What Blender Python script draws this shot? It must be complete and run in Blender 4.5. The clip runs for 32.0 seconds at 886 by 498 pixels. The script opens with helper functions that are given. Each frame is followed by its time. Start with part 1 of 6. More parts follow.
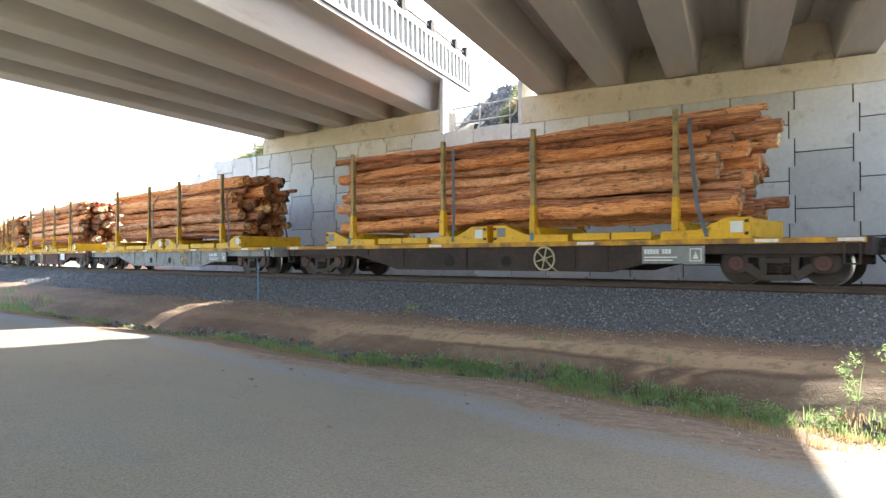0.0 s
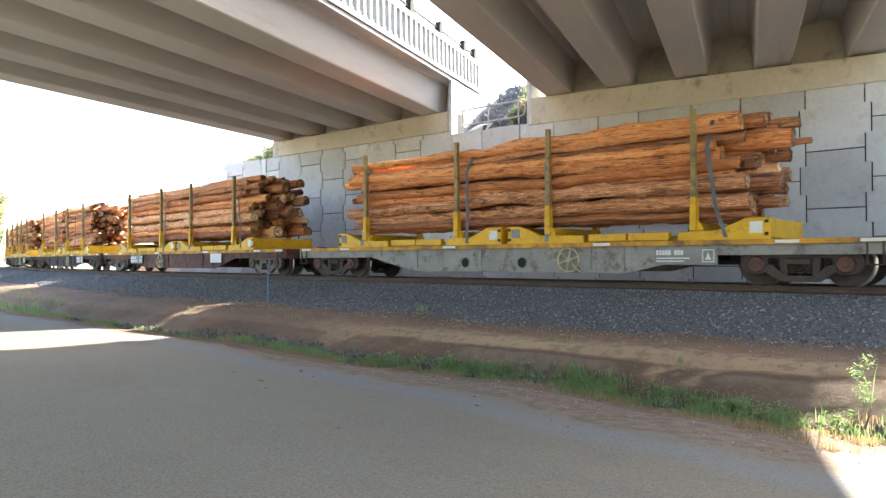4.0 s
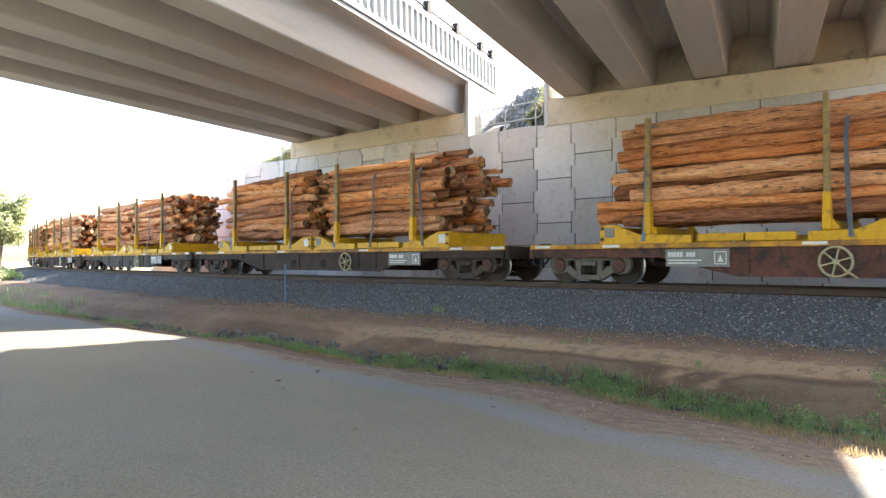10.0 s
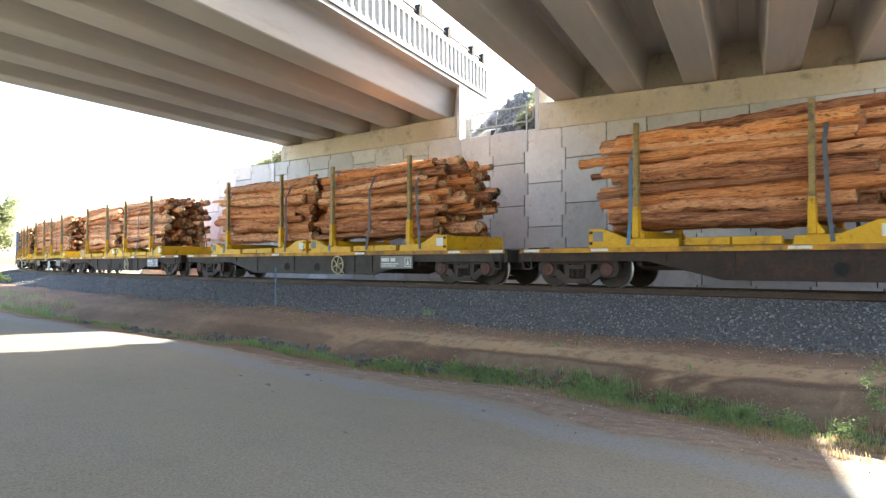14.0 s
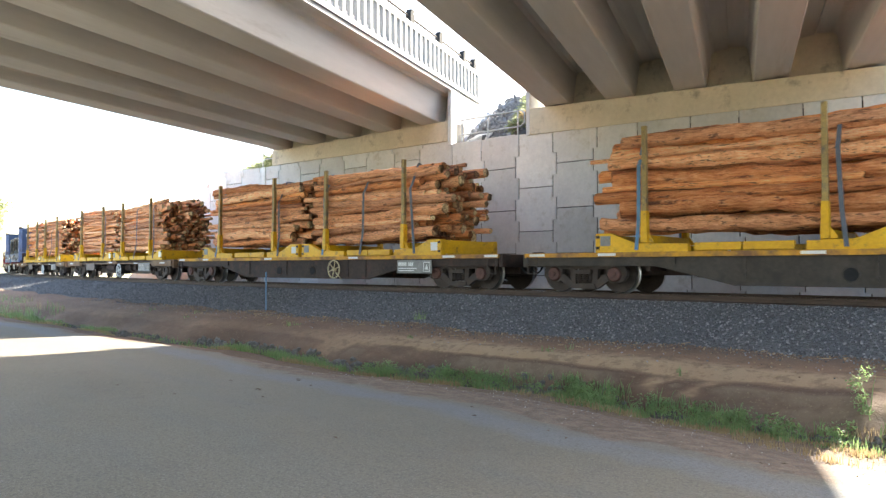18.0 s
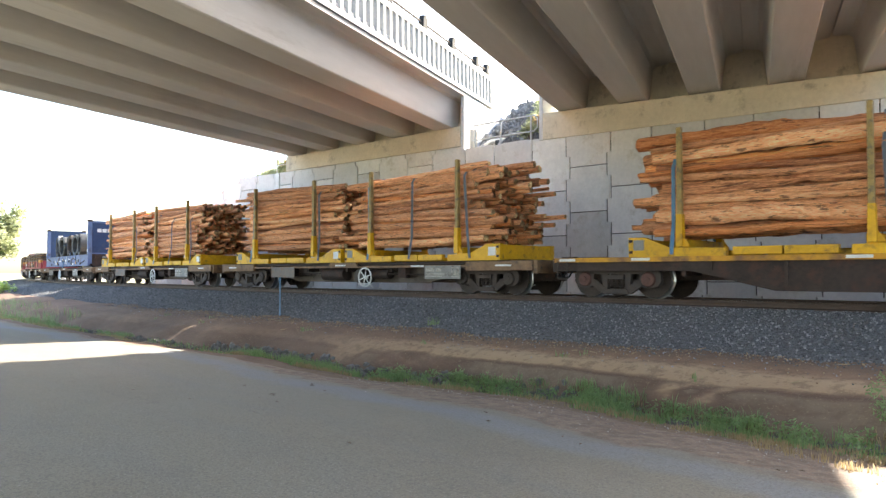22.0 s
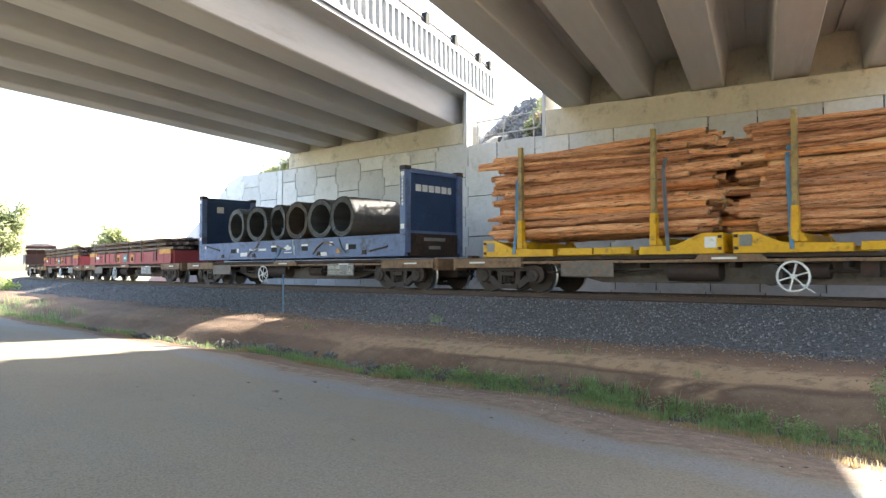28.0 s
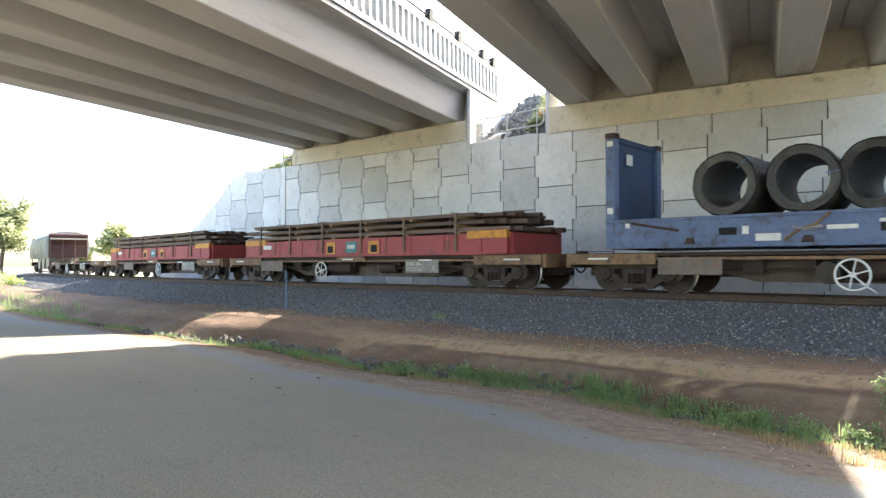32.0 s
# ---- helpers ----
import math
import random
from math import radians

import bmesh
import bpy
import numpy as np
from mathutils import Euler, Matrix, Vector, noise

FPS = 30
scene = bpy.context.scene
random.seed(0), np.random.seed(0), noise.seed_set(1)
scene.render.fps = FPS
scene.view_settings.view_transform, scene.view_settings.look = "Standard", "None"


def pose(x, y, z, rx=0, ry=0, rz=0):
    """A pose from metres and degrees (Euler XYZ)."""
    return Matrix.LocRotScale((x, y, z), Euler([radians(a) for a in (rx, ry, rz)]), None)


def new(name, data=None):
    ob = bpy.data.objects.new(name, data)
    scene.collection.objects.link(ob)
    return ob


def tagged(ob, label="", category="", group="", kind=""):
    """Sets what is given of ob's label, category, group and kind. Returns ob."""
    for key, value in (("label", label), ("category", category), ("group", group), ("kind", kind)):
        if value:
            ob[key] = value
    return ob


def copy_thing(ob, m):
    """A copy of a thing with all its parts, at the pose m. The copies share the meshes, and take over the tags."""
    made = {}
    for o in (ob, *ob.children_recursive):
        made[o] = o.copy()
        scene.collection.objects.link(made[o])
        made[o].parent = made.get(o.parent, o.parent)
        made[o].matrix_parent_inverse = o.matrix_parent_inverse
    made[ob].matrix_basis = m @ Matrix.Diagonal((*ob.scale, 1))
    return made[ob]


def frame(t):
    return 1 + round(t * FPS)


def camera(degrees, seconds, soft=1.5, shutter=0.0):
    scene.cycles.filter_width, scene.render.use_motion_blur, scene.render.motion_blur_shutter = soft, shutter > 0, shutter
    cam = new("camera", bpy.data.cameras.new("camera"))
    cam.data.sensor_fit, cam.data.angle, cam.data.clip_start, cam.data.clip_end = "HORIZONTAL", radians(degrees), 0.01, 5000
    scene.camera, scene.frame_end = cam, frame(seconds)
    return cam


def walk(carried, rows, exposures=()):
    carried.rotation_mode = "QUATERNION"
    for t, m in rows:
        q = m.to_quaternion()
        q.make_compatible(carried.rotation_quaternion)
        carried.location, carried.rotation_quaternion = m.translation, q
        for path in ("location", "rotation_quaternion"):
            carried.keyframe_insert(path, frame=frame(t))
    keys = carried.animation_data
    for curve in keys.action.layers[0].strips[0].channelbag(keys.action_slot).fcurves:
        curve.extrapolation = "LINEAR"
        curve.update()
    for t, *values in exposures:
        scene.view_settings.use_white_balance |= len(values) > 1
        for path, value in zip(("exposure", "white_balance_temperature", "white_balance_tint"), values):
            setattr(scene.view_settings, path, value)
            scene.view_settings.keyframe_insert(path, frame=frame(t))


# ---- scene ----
# ---------------------------------------------------------------- camera
EYE = (0.0, 0.0, 1.55)
RAIL = 0.992                    # rail top above the road at the camera
# seconds and the camera's turn in degrees: a hand-held camera on one spot
TURNS = [
    (0, 90.664, 0.147, 39.371), (0.5, 90.619, 0.085, 39.410), (1, 90.628, 0.185, 39.492), (1.5, 90.629, 0.106, 39.599),
    (2, 90.628, 0.098, 39.737), (2.5, 90.757, 0.150, 39.817), (3, 90.790, 0.171, 39.966), (3.5, 90.739, 0.266, 40.041),
    (5.5, 91.066, 0.019, 40.405), (6, 91.110, 0.008, 40.515), (6.5, 91.064, 0.093, 40.810), (7, 91.031, 0.048, 41.033),
    (7.5, 91.147, 0.054, 41.223), (8, 91.079, 0.107, 41.325), (8.5, 91.025, 0.165, 41.411), (9, 90.975, 0.229, 41.484),
    (9.5, 90.956, 0.115, 41.557), (10, 90.900, 0.116, 41.484), (10.5, 90.858, 0.021, 41.536), (11, 90.840, 0.016, 41.581),
    (11.5, 90.886, -0.007, 41.439), (12, 90.985, -0.100, 41.330), (12.5, 91.061, -0.061, 41.014), (13, 91.148, -0.050, 40.840),
    (13.5, 91.165, -0.069, 40.778), (14, 91.183, 0.021, 40.731), (14.5, 91.302, 0.069, 40.631), (16.5, 91.240, -0.175, 39.899),
    (17, 91.439, -0.243, 39.808), (17.5, 91.523, -0.081, 39.815), (18, 91.561, -0.090, 39.994), (18.5, 91.582, -0.053, 40.155),
    (19, 91.610, -0.076, 40.310), (19.5, 91.746, -0.055, 40.405), (20, 91.949, -0.194, 40.429), (20.5, 92.016, -0.207, 40.450),
    (21, 92.023, -0.068, 40.489), (21.5, 91.999, -0.066, 40.664), (22, 91.986, -0.013, 41.089), (22.5, 91.973, -0.090, 41.174),
    (23, 91.957, -0.011, 41.026), (23.5, 91.895, -0.022, 40.996), (24, 91.921, -0.155, 41.015), (24.5, 91.925, -0.305, 41.055),
    (25, 91.875, -0.188, 41.075), (25.5, 91.826, -0.032, 41.122), (27.5, 91.758, 0.018, 41.258), (28, 91.748, 0.081, 41.334),
    (28.5, 91.735, 0.021, 41.401), (29, 91.689, -0.022, 41.446), (29.5, 91.648, -0.042, 41.507), (30, 91.573, -0.144, 41.543),
    (30.5, 91.572, -0.120, 41.574), (31, 91.554, 0.030, 41.516), (31.5, 91.518, 0.004, 41.567), (32, 91.494, -0.086, 41.573),
]

EXPO = 2.40
cam = camera(65.16, 32.0, soft=1.35, shutter=0.2)
walk(cam, [(t, pose(*EYE, a, b, c)) for t, a, b, c in TURNS], exposures=[(0.0, EXPO, 7000, 10), (32.0, EXPO, 7000, 10)])

# ---------------------------------------------------------------- light
SUN = Vector((0.012, 1.0, 0.63)).normalized()      # towards the sun
world = bpy.data.worlds.new("world")
scene.world = world
world.use_nodes = True
wn = world.node_tree.nodes
sky = wn.new("ShaderNodeTexSky")
sky.sky_type = "NISHITA"
sky.sun_disc = False
sky.sun_elevation = math.asin(SUN.z)
sky.sun_rotation = math.atan2(SUN.x, SUN.y)
sky.air_density, sky.dust_density, sky.ozone_density = 1.0, 2.0, 1.0
wn["Background"].inputs["Strength"].default_value = 0.15
world.node_tree.links.new(sky.outputs[0], wn["Background"].inputs["Color"])
sun_data = bpy.data.lights.new("sun", "SUN")
sun_data.energy, sun_data.angle, sun_data.color = 5.0, radians(0.6), (1.0, 0.95, 0.86)
sun = new("sun", sun_data)
sun.rotation_euler = SUN.to_track_quat("Z", "Y").to_euler()
sun.location = (0, 30, 40)


# ---------------------------------------------------------------- materials
def nodes_of(name):
    m = bpy.data.materials.new(name)
    m.use_nodes = True
    nt = m.node_tree
    return m, nt, nt.nodes["Principled BSDF"]


def ramp(nt, fac, stops):
    r = nt.nodes.new("ShaderNodeValToRGB")
    while len(r.color_ramp.elements) < len(stops):
        r.color_ramp.elements.new(0.5)
    for e, (p, c) in zip(r.color_ramp.elements, stops):
        e.position, e.color = p, (*c, 1)
    nt.links.new(fac, r.inputs[0])
    return r.outputs[0]


def coords(nt, scale, shift=True):
    """Object coordinates, scaled, moved by the object's random number."""
    tc = nt.nodes.new("ShaderNodeTexCoord")
    mp = nt.nodes.new("ShaderNodeMapping")
    mp.inputs["Scale"].default_value = scale
    nt.links.new(tc.outputs["Object"], mp.inputs["Vector"])
    if shift:
        oi = nt.nodes.new("ShaderNodeObjectInfo")
        mul = nt.nodes.new("ShaderNodeMath")
        mul.operation = "MULTIPLY"
        mul.inputs[1].default_value = 37.0
        nt.links.new(oi.outputs["Random"], mul.inputs[0])
        nt.links.new(mul.outputs[0], mp.inputs["Location"])
    return mp.outputs[0]


def noise_of(nt, vec, scale, detail=5.0, rough=0.6):
    n = nt.nodes.new("ShaderNodeTexNoise")
    n.inputs["Scale"].default_value, n.inputs["Detail"].default_value = scale, detail
    n.inputs["Roughness"].default_value = rough
    nt.links.new(vec, n.inputs["Vector"])
    return n.outputs["Fac"]


def mix(nt, fac, a, b, blend="MIX"):
    m = nt.nodes.new("ShaderNodeMix")
    m.data_type, m.blend_type = "RGBA", blend
    for sock, val in ((m.inputs[0], fac), (m.inputs[6], a), (m.inputs[7], b)):
        if isinstance(val, (int, float)):
            sock.default_value = val
        elif isinstance(val, tuple):
            sock.default_value = (*val, 1)
        else:
            nt.links.new(val, sock)
    return m.outputs[2]


def bump(nt, bsdf, fac, strength, distance=0.02):
    b = nt.nodes.new("ShaderNodeBump")
    b.inputs["Strength"].default_value, b.inputs["Distance"].default_value = strength, distance
    nt.links.new(fac, b.inputs["Height"])
    nt.links.new(b.outputs[0], bsdf.inputs["Normal"])


def surface(name, dark, light, big=1.5, fine=25.0, rough=0.7, metal=0.0, relief=0.3, stain=None, stain_at=0.6,
            stretch=(1, 1, 1), vary=0.0, depth=0.01, shift=True):
    """A worn surface: a large and a fine noise between two colours, stains, relief, and a brightness of its own for each object."""
    m, nt, b = nodes_of(name)
    v = coords(nt, stretch, shift)
    large, small = noise_of(nt, v, big, 4), noise_of(nt, v, fine, 6)
    mean = nt.nodes.new("ShaderNodeMath")
    mean.operation = "MULTIPLY_ADD"
    mean.inputs[1].default_value = 0.55
    half = nt.nodes.new("ShaderNodeMath")
    half.operation = "MULTIPLY"
    half.inputs[1].default_value = 0.45
    nt.links.new(small, half.inputs[0])
    nt.links.new(large, mean.inputs[0])
    nt.links.new(half.outputs[0], mean.inputs[2])
    col = ramp(nt, mean.outputs[0], [(0.32, dark), (0.68, light)])
    if stain:
        s = noise_of(nt, v, big * 2.3, 7, 0.7)
        col = mix(nt, ramp(nt, s, [(stain_at - 0.06, (0, 0, 0)), (stain_at + 0.1, (1, 1, 1))]), col, stain)
    if vary:
        oi = nt.nodes.new("ShaderNodeObjectInfo")
        mr = nt.nodes.new("ShaderNodeMapRange")
        mr.inputs[3].default_value, mr.inputs[4].default_value = 1 - vary, 1 + vary
        nt.links.new(oi.outputs["Random"], mr.inputs[0])
        col = mix(nt, 1.0, col, mr.outputs[0], "MULTIPLY")
    nt.links.new(col, b.inputs["Base Color"])
    b.inputs["Roughness"].default_value, b.inputs["Metallic"].default_value = rough, metal
    if relief:
        bump(nt, b, small, relief, depth)
    return m


CONCRETE = surface("panel_concrete", (0.58, 0.595, 0.62), (0.76, 0.77, 0.78), 0.9, 9, 0.85, stain=(0.50, 0.495, 0.475), stain_at=0.62, vary=0.17, relief=0.2)
CAP_CONCRETE = surface("headstock_concrete", (0.56, 0.52, 0.43), (0.74, 0.68, 0.57), 0.7, 8, 0.85, stain=(0.34, 0.31, 0.26), stain_at=0.62, relief=0.2)
GIRDER = surface("girder_concrete", (0.54, 0.515, 0.485), (0.64, 0.615, 0.585), 0.5, 6, 0.8, stain=(0.44, 0.40, 0.36), stain_at=0.66, stretch=(1, 0.12, 1), relief=0.08)
PARAPET = surface("parapet_concrete", (0.36, 0.36, 0.36), (0.47, 0.47, 0.46), 1.2, 9, 0.8, relief=0.15)
DIRT = surface("dirt", (0.185, 0.105, 0.062), (0.40, 0.255, 0.152), 0.6, 14, 0.95, stain=(0.12, 0.08, 0.055), stain_at=0.54, relief=0.8, depth=0.03, shift=False)
FIELD = surface("dry_ground", (0.28, 0.23, 0.14), (0.46, 0.40, 0.27), 0.15, 4, 0.95, stain=(0.12, 0.17, 0.06), stain_at=0.5, relief=0.6, depth=0.05, shift=False)
BALLAST = surface("ballast_bed", (0.035, 0.036, 0.04), (0.22, 0.225, 0.235), 14, 42, 0.9, relief=1.0, depth=0.05, shift=False)
RUSTY_BEAM = surface("rusty_beam", (0.15, 0.088, 0.052), (0.31, 0.19, 0.105), 2.5, 18, 0.8, stain=(0.08, 0.06, 0.05), stain_at=0.57, relief=0.3)
DITCH_STONE = surface("ditch_stone", (0.08, 0.073, 0.068), (0.24, 0.22, 0.20), 1.8, 14, 0.9, relief=0.7, depth=0.03, vary=0.3)
RAIL_STEEL = surface("rail_steel", (0.055, 0.033, 0.024), (0.11, 0.068, 0.048), 3, 30, 0.6, 0.3, relief=0.2)
RAIL_HEAD = surface("rail_head", (0.45, 0.44, 0.43), (0.6, 0.59, 0.58), 3, 30, 0.25, 1.0, relief=0.0)
SLEEPER = surface("sleeper_concrete", (0.24, 0.22, 0.2), (0.36, 0.34, 0.31), 2, 16, 0.9)
UNDERFRAME = surface("underframe_steel", (0.018, 0.012, 0.010), (0.065, 0.041, 0.033), 1.3, 14, 0.8, 0.0, stain=(0.085, 0.036, 0.026), stain_at=0.58, relief=0.3)
OLIVE_FRAME = surface("olive_underframe", (0.034, 0.029, 0.024), (0.088, 0.070, 0.058), 1.3, 14, 0.75, 0.1, stain=(0.04, 0.035, 0.03), stain_at=0.55, relief=0.3)
GREYFRAME = surface("grey_underframe", (0.20, 0.195, 0.185), (0.36, 0.35, 0.33), 1.3, 14, 0.75, 0.1, stain=(0.12, 0.09, 0.075), stain_at=0.57, relief=0.3)
REDFRAME = surface("red_brown_underframe", (0.05, 0.026, 0.022), (0.21, 0.075, 0.055), 1.6, 14, 0.75, 0.1, stain=(0.035, 0.028, 0.025), stain_at=0.53, relief=0.3)
BOGIE = surface("bogie_iron", (0.036, 0.026, 0.022), (0.095, 0.069, 0.056), 2, 18, 0.8, 0.1, stain=(0.06, 0.05, 0.045), stain_at=0.55, relief=0.4)
RED_HUB = surface("red_brown_hub", (0.065, 0.030, 0.025), (0.15, 0.068, 0.053), 6, 30, 0.75, relief=0.2)
CREAM = surface("cream_paint", (0.40, 0.34, 0.20), (0.60, 0.53, 0.34), 5, 30, 0.6, stain=(0.25, 0.18, 0.11), stain_at=0.58, relief=0.1)
JOINT = surface("joint_filler", (0.05, 0.05, 0.052), (0.09, 0.09, 0.09), 3, 20, 0.95)
PALE_BOGIE = surface("pale_bogie_iron", (0.10, 0.088, 0.075), (0.21, 0.185, 0.155), 2, 18, 0.8, 0.1, stain=(0.12, 0.10, 0.08), stain_at=0.57, relief=0.3)
WHEEL = surface("wheel_iron", (0.032, 0.023, 0.019), (0.085, 0.06, 0.048), 3, 20, 0.7, 0.3, relief=0.2)
TREAD = surface("wheel_tread", (0.5, 0.49, 0.47), (0.65, 0.64, 0.62), 3, 20, 0.3, 1.0, relief=0.0)
DECK = surface("deck_steel", (0.13, 0.09, 0.065), (0.24, 0.17, 0.12), 1.5, 20, 0.8, relief=0.4)
DECK_EDGE = surface("deck_edge_paint", (0.50, 0.21, 0.02), (0.74, 0.39, 0.035), 0.7, 10, 0.7, stain=(0.22, 0.11, 0.05), stain_at=0.50, relief=0.2)
YELLOW = surface("yellow_paint", (0.58, 0.29, 0.005), (0.82, 0.47, 0.010), 2.0, 15, 0.5, stain=(0.22, 0.12, 0.03), stain_at=0.61, relief=0.15, vary=0.08)
STAKE = surface("stake_steel", (0.22, 0.15, 0.06), (0.45, 0.32, 0.12), 2.5, 25, 0.6, 0.2, stain=(0.12, 0.10, 0.08), stain_at=0.55, relief=0.2)
BELLY = surface("brown_belly_plate", (0.085, 0.068, 0.055), (0.165, 0.13, 0.105), 1.3, 14, 0.8, stain=(0.06, 0.045, 0.038), stain_at=0.58, relief=0.3)
WHITE = surface("white_paint", (0.62, 0.62, 0.60), (0.8, 0.8, 0.78), 5, 30, 0.6, stain=(0.35, 0.34, 0.32), stain_at=0.64, relief=0.1)
RUSTY_WHITE = surface("dirty_white_paint", (0.34, 0.31, 0.26), (0.55, 0.52, 0.46), 5, 30, 0.6, stain=(0.22, 0.15, 0.10), stain_at=0.56, relief=0.1)
BOARD = surface("board_grey", (0.17, 0.17, 0.165), (0.29, 0.285, 0.275), 4, 30, 0.6, stain=(0.2, 0.18, 0.16), stain_at=0.6, relief=0.1)
RUSTY_PLATE = surface("grimy_plate", (0.12, 0.10, 0.085), (0.24, 0.20, 0.17), 3, 20, 0.75, stain=(0.28, 0.13, 0.05), stain_at=0.60, relief=0.2)
GRIMY_BOARD = surface("grimy_board", (0.20, 0.19, 0.18), (0.33, 0.32, 0.30), 4, 30, 0.7, stain=(0.13, 0.11, 0.09), stain_at=0.56, relief=0.1)
STRAP = surface("webbing_strap", (0.075, 0.085, 0.105), (0.15, 0.165, 0.20), 6, 60, 0.8, relief=0.2)
STRAP_BLUE = surface("blue_strap", (0.07, 0.17, 0.30), (0.15, 0.29, 0.45), 6, 60, 0.8, relief=0.2)
BLUE = surface("blue_paint", (0.010, 0.030, 0.088), (0.020, 0.055, 0.145), 1.3, 14, 0.5, stain=(0.05, 0.07, 0.11), stain_at=0.62, relief=0.1)
PALE_BLUE = surface("faded_blue_paint", (0.075, 0.115, 0.24), (0.135, 0.195, 0.345), 1.3, 14, 0.55, stain=(0.06, 0.06, 0.075), stain_at=0.57, relief=0.15)
RED = surface("red_paint", (0.27, 0.035, 0.045), (0.42, 0.075, 0.08), 1.3, 14, 0.6, stain=(0.18, 0.06, 0.05), stain_at=0.6, relief=0.15)
ORANGE = surface("orange_paint", (0.55, 0.22, 0.03), (0.72, 0.34, 0.05), 3, 14, 0.6, stain=(0.2, 0.1, 0.05), stain_at=0.58, relief=0.15)
BAR_STEEL = surface("rusty_bar", (0.065, 0.045, 0.04), (0.20, 0.135, 0.105), 2, 18, 0.65, 0.4, stretch=(0.15, 1, 1), vary=0.25, relief=0.2)
TIMBER = surface("dunnage_timber", (0.30, 0.18, 0.09), (0.48, 0.32, 0.18), 4, 22, 0.85, stretch=(1, 0.3, 1), vary=0.2, relief=0.3)
BLACK = surface("black_rubber_and_shade", (0.008, 0.008, 0.009), (0.02, 0.02, 0.021), 4, 20, 0.9, relief=0.1)
GALV = surface("galvanised_steel", (0.42, 0.43, 0.44), (0.6, 0.61, 0.62), 6, 40, 0.45, 0.6, relief=0.05)
WIRE = surface("rolled_wire", (0.026, 0.027, 0.028), (0.115, 0.115, 0.113), 3.0, 80, 0.6, 0.2, vary=0.35, stretch=(1, 0.06, 1), relief=0.9, depth=0.01)
RUSTY_WIRE = surface("rusted_wire", (0.036, 0.028, 0.024), (0.125, 0.092, 0.075), 3.0, 80, 0.7, 0.1, stretch=(1, 0.06, 1), relief=0.9, depth=0.01)
HOPPER = surface("hopper_grey", (0.30, 0.31, 0.29), (0.46, 0.47, 0.44), 1.2, 10, 0.55, 0.2, stain=(0.2, 0.17, 0.14), stain_at=0.62, relief=0.1)
HOPPER_END = surface("hopper_end_brown", (0.045, 0.019, 0.017), (0.095, 0.042, 0.038), 1.2, 10, 0.7, relief=0.1)
ROCK = surface("batter_rock", (0.10, 0.10, 0.105), (0.36, 0.355, 0.35), 1.8, 14, 0.9, relief=0.8, depth=0.05, vary=0.3)
PALE_ROCK = surface("pale_rock", (0.55, 0.53, 0.50), (0.75, 0.73, 0.70), 1.8, 14, 0.9, relief=0.6, depth=0.04)
BARK = surface("trunk_bark", (0.10, 0.07, 0.05), (0.24, 0.18, 0.13), 3, 22, 0.9, stretch=(1, 1, 0.2), relief=0.8)


def log_material(name, dark, mid, light, pale, rags, run):
    """Rough logs: coarse and fine streaks along the grain, dark bark rags, pale torn flecks, a tone of its own for each log."""
    m, nt, b = nodes_of(name)
    coarse = noise_of(nt, coords(nt, (run, 2.2, 2.2)), 1.3, 7, 0.72)
    fine = noise_of(nt, coords(nt, (4.2 * run, 8.0, 8.0)), 1.5, 6, 0.75)
    rag = noise_of(nt, coords(nt, (1.2 * run, 1.3, 1.3)), 1.1, 7, 0.72)
    torn = noise_of(nt, coords(nt, (1.6 * run, 3.0, 3.0)), 1.5, 7, 0.75)
    both = nt.nodes.new("ShaderNodeMix")
    both.inputs[0].default_value = 0.45
    nt.links.new(coarse, both.inputs[2])
    nt.links.new(fine, both.inputs[3])
    streak = both.outputs[0]
    col = ramp(nt, streak, [(0.39, dark), (0.465, mid), (0.55, light), (0.63, pale)])
    col = mix(nt, ramp(nt, rag, [(rags, (0, 0, 0)), (rags + 0.04, (0.85, 0.85, 0.85))]), col, (0.11, 0.06, 0.042))
    col = mix(nt, ramp(nt, torn, [(0.59, (0, 0, 0)), (0.66, (0.85, 0.85, 0.85))]), col, pale)
    oi = nt.nodes.new("ShaderNodeObjectInfo")
    tone = ramp(nt, oi.outputs["Random"], [(0.0, (0.72, 0.47, 0.38)), (0.18, (1.15, 0.82, 0.64)), (0.36, (1.18, 0.80, 0.59)), (0.54, (0.90, 0.64, 0.54)), (0.75, (1.36, 1.02, 0.80)), (1.0, (1.48, 1.18, 0.95))])
    col = mix(nt, 1.0, col, tone, "MULTIPLY")
    nt.links.new(col, b.inputs["Base Color"])
    b.inputs["Roughness"].default_value = 0.85
    bump(nt, b, streak, 1.0, 0.06)
    return m


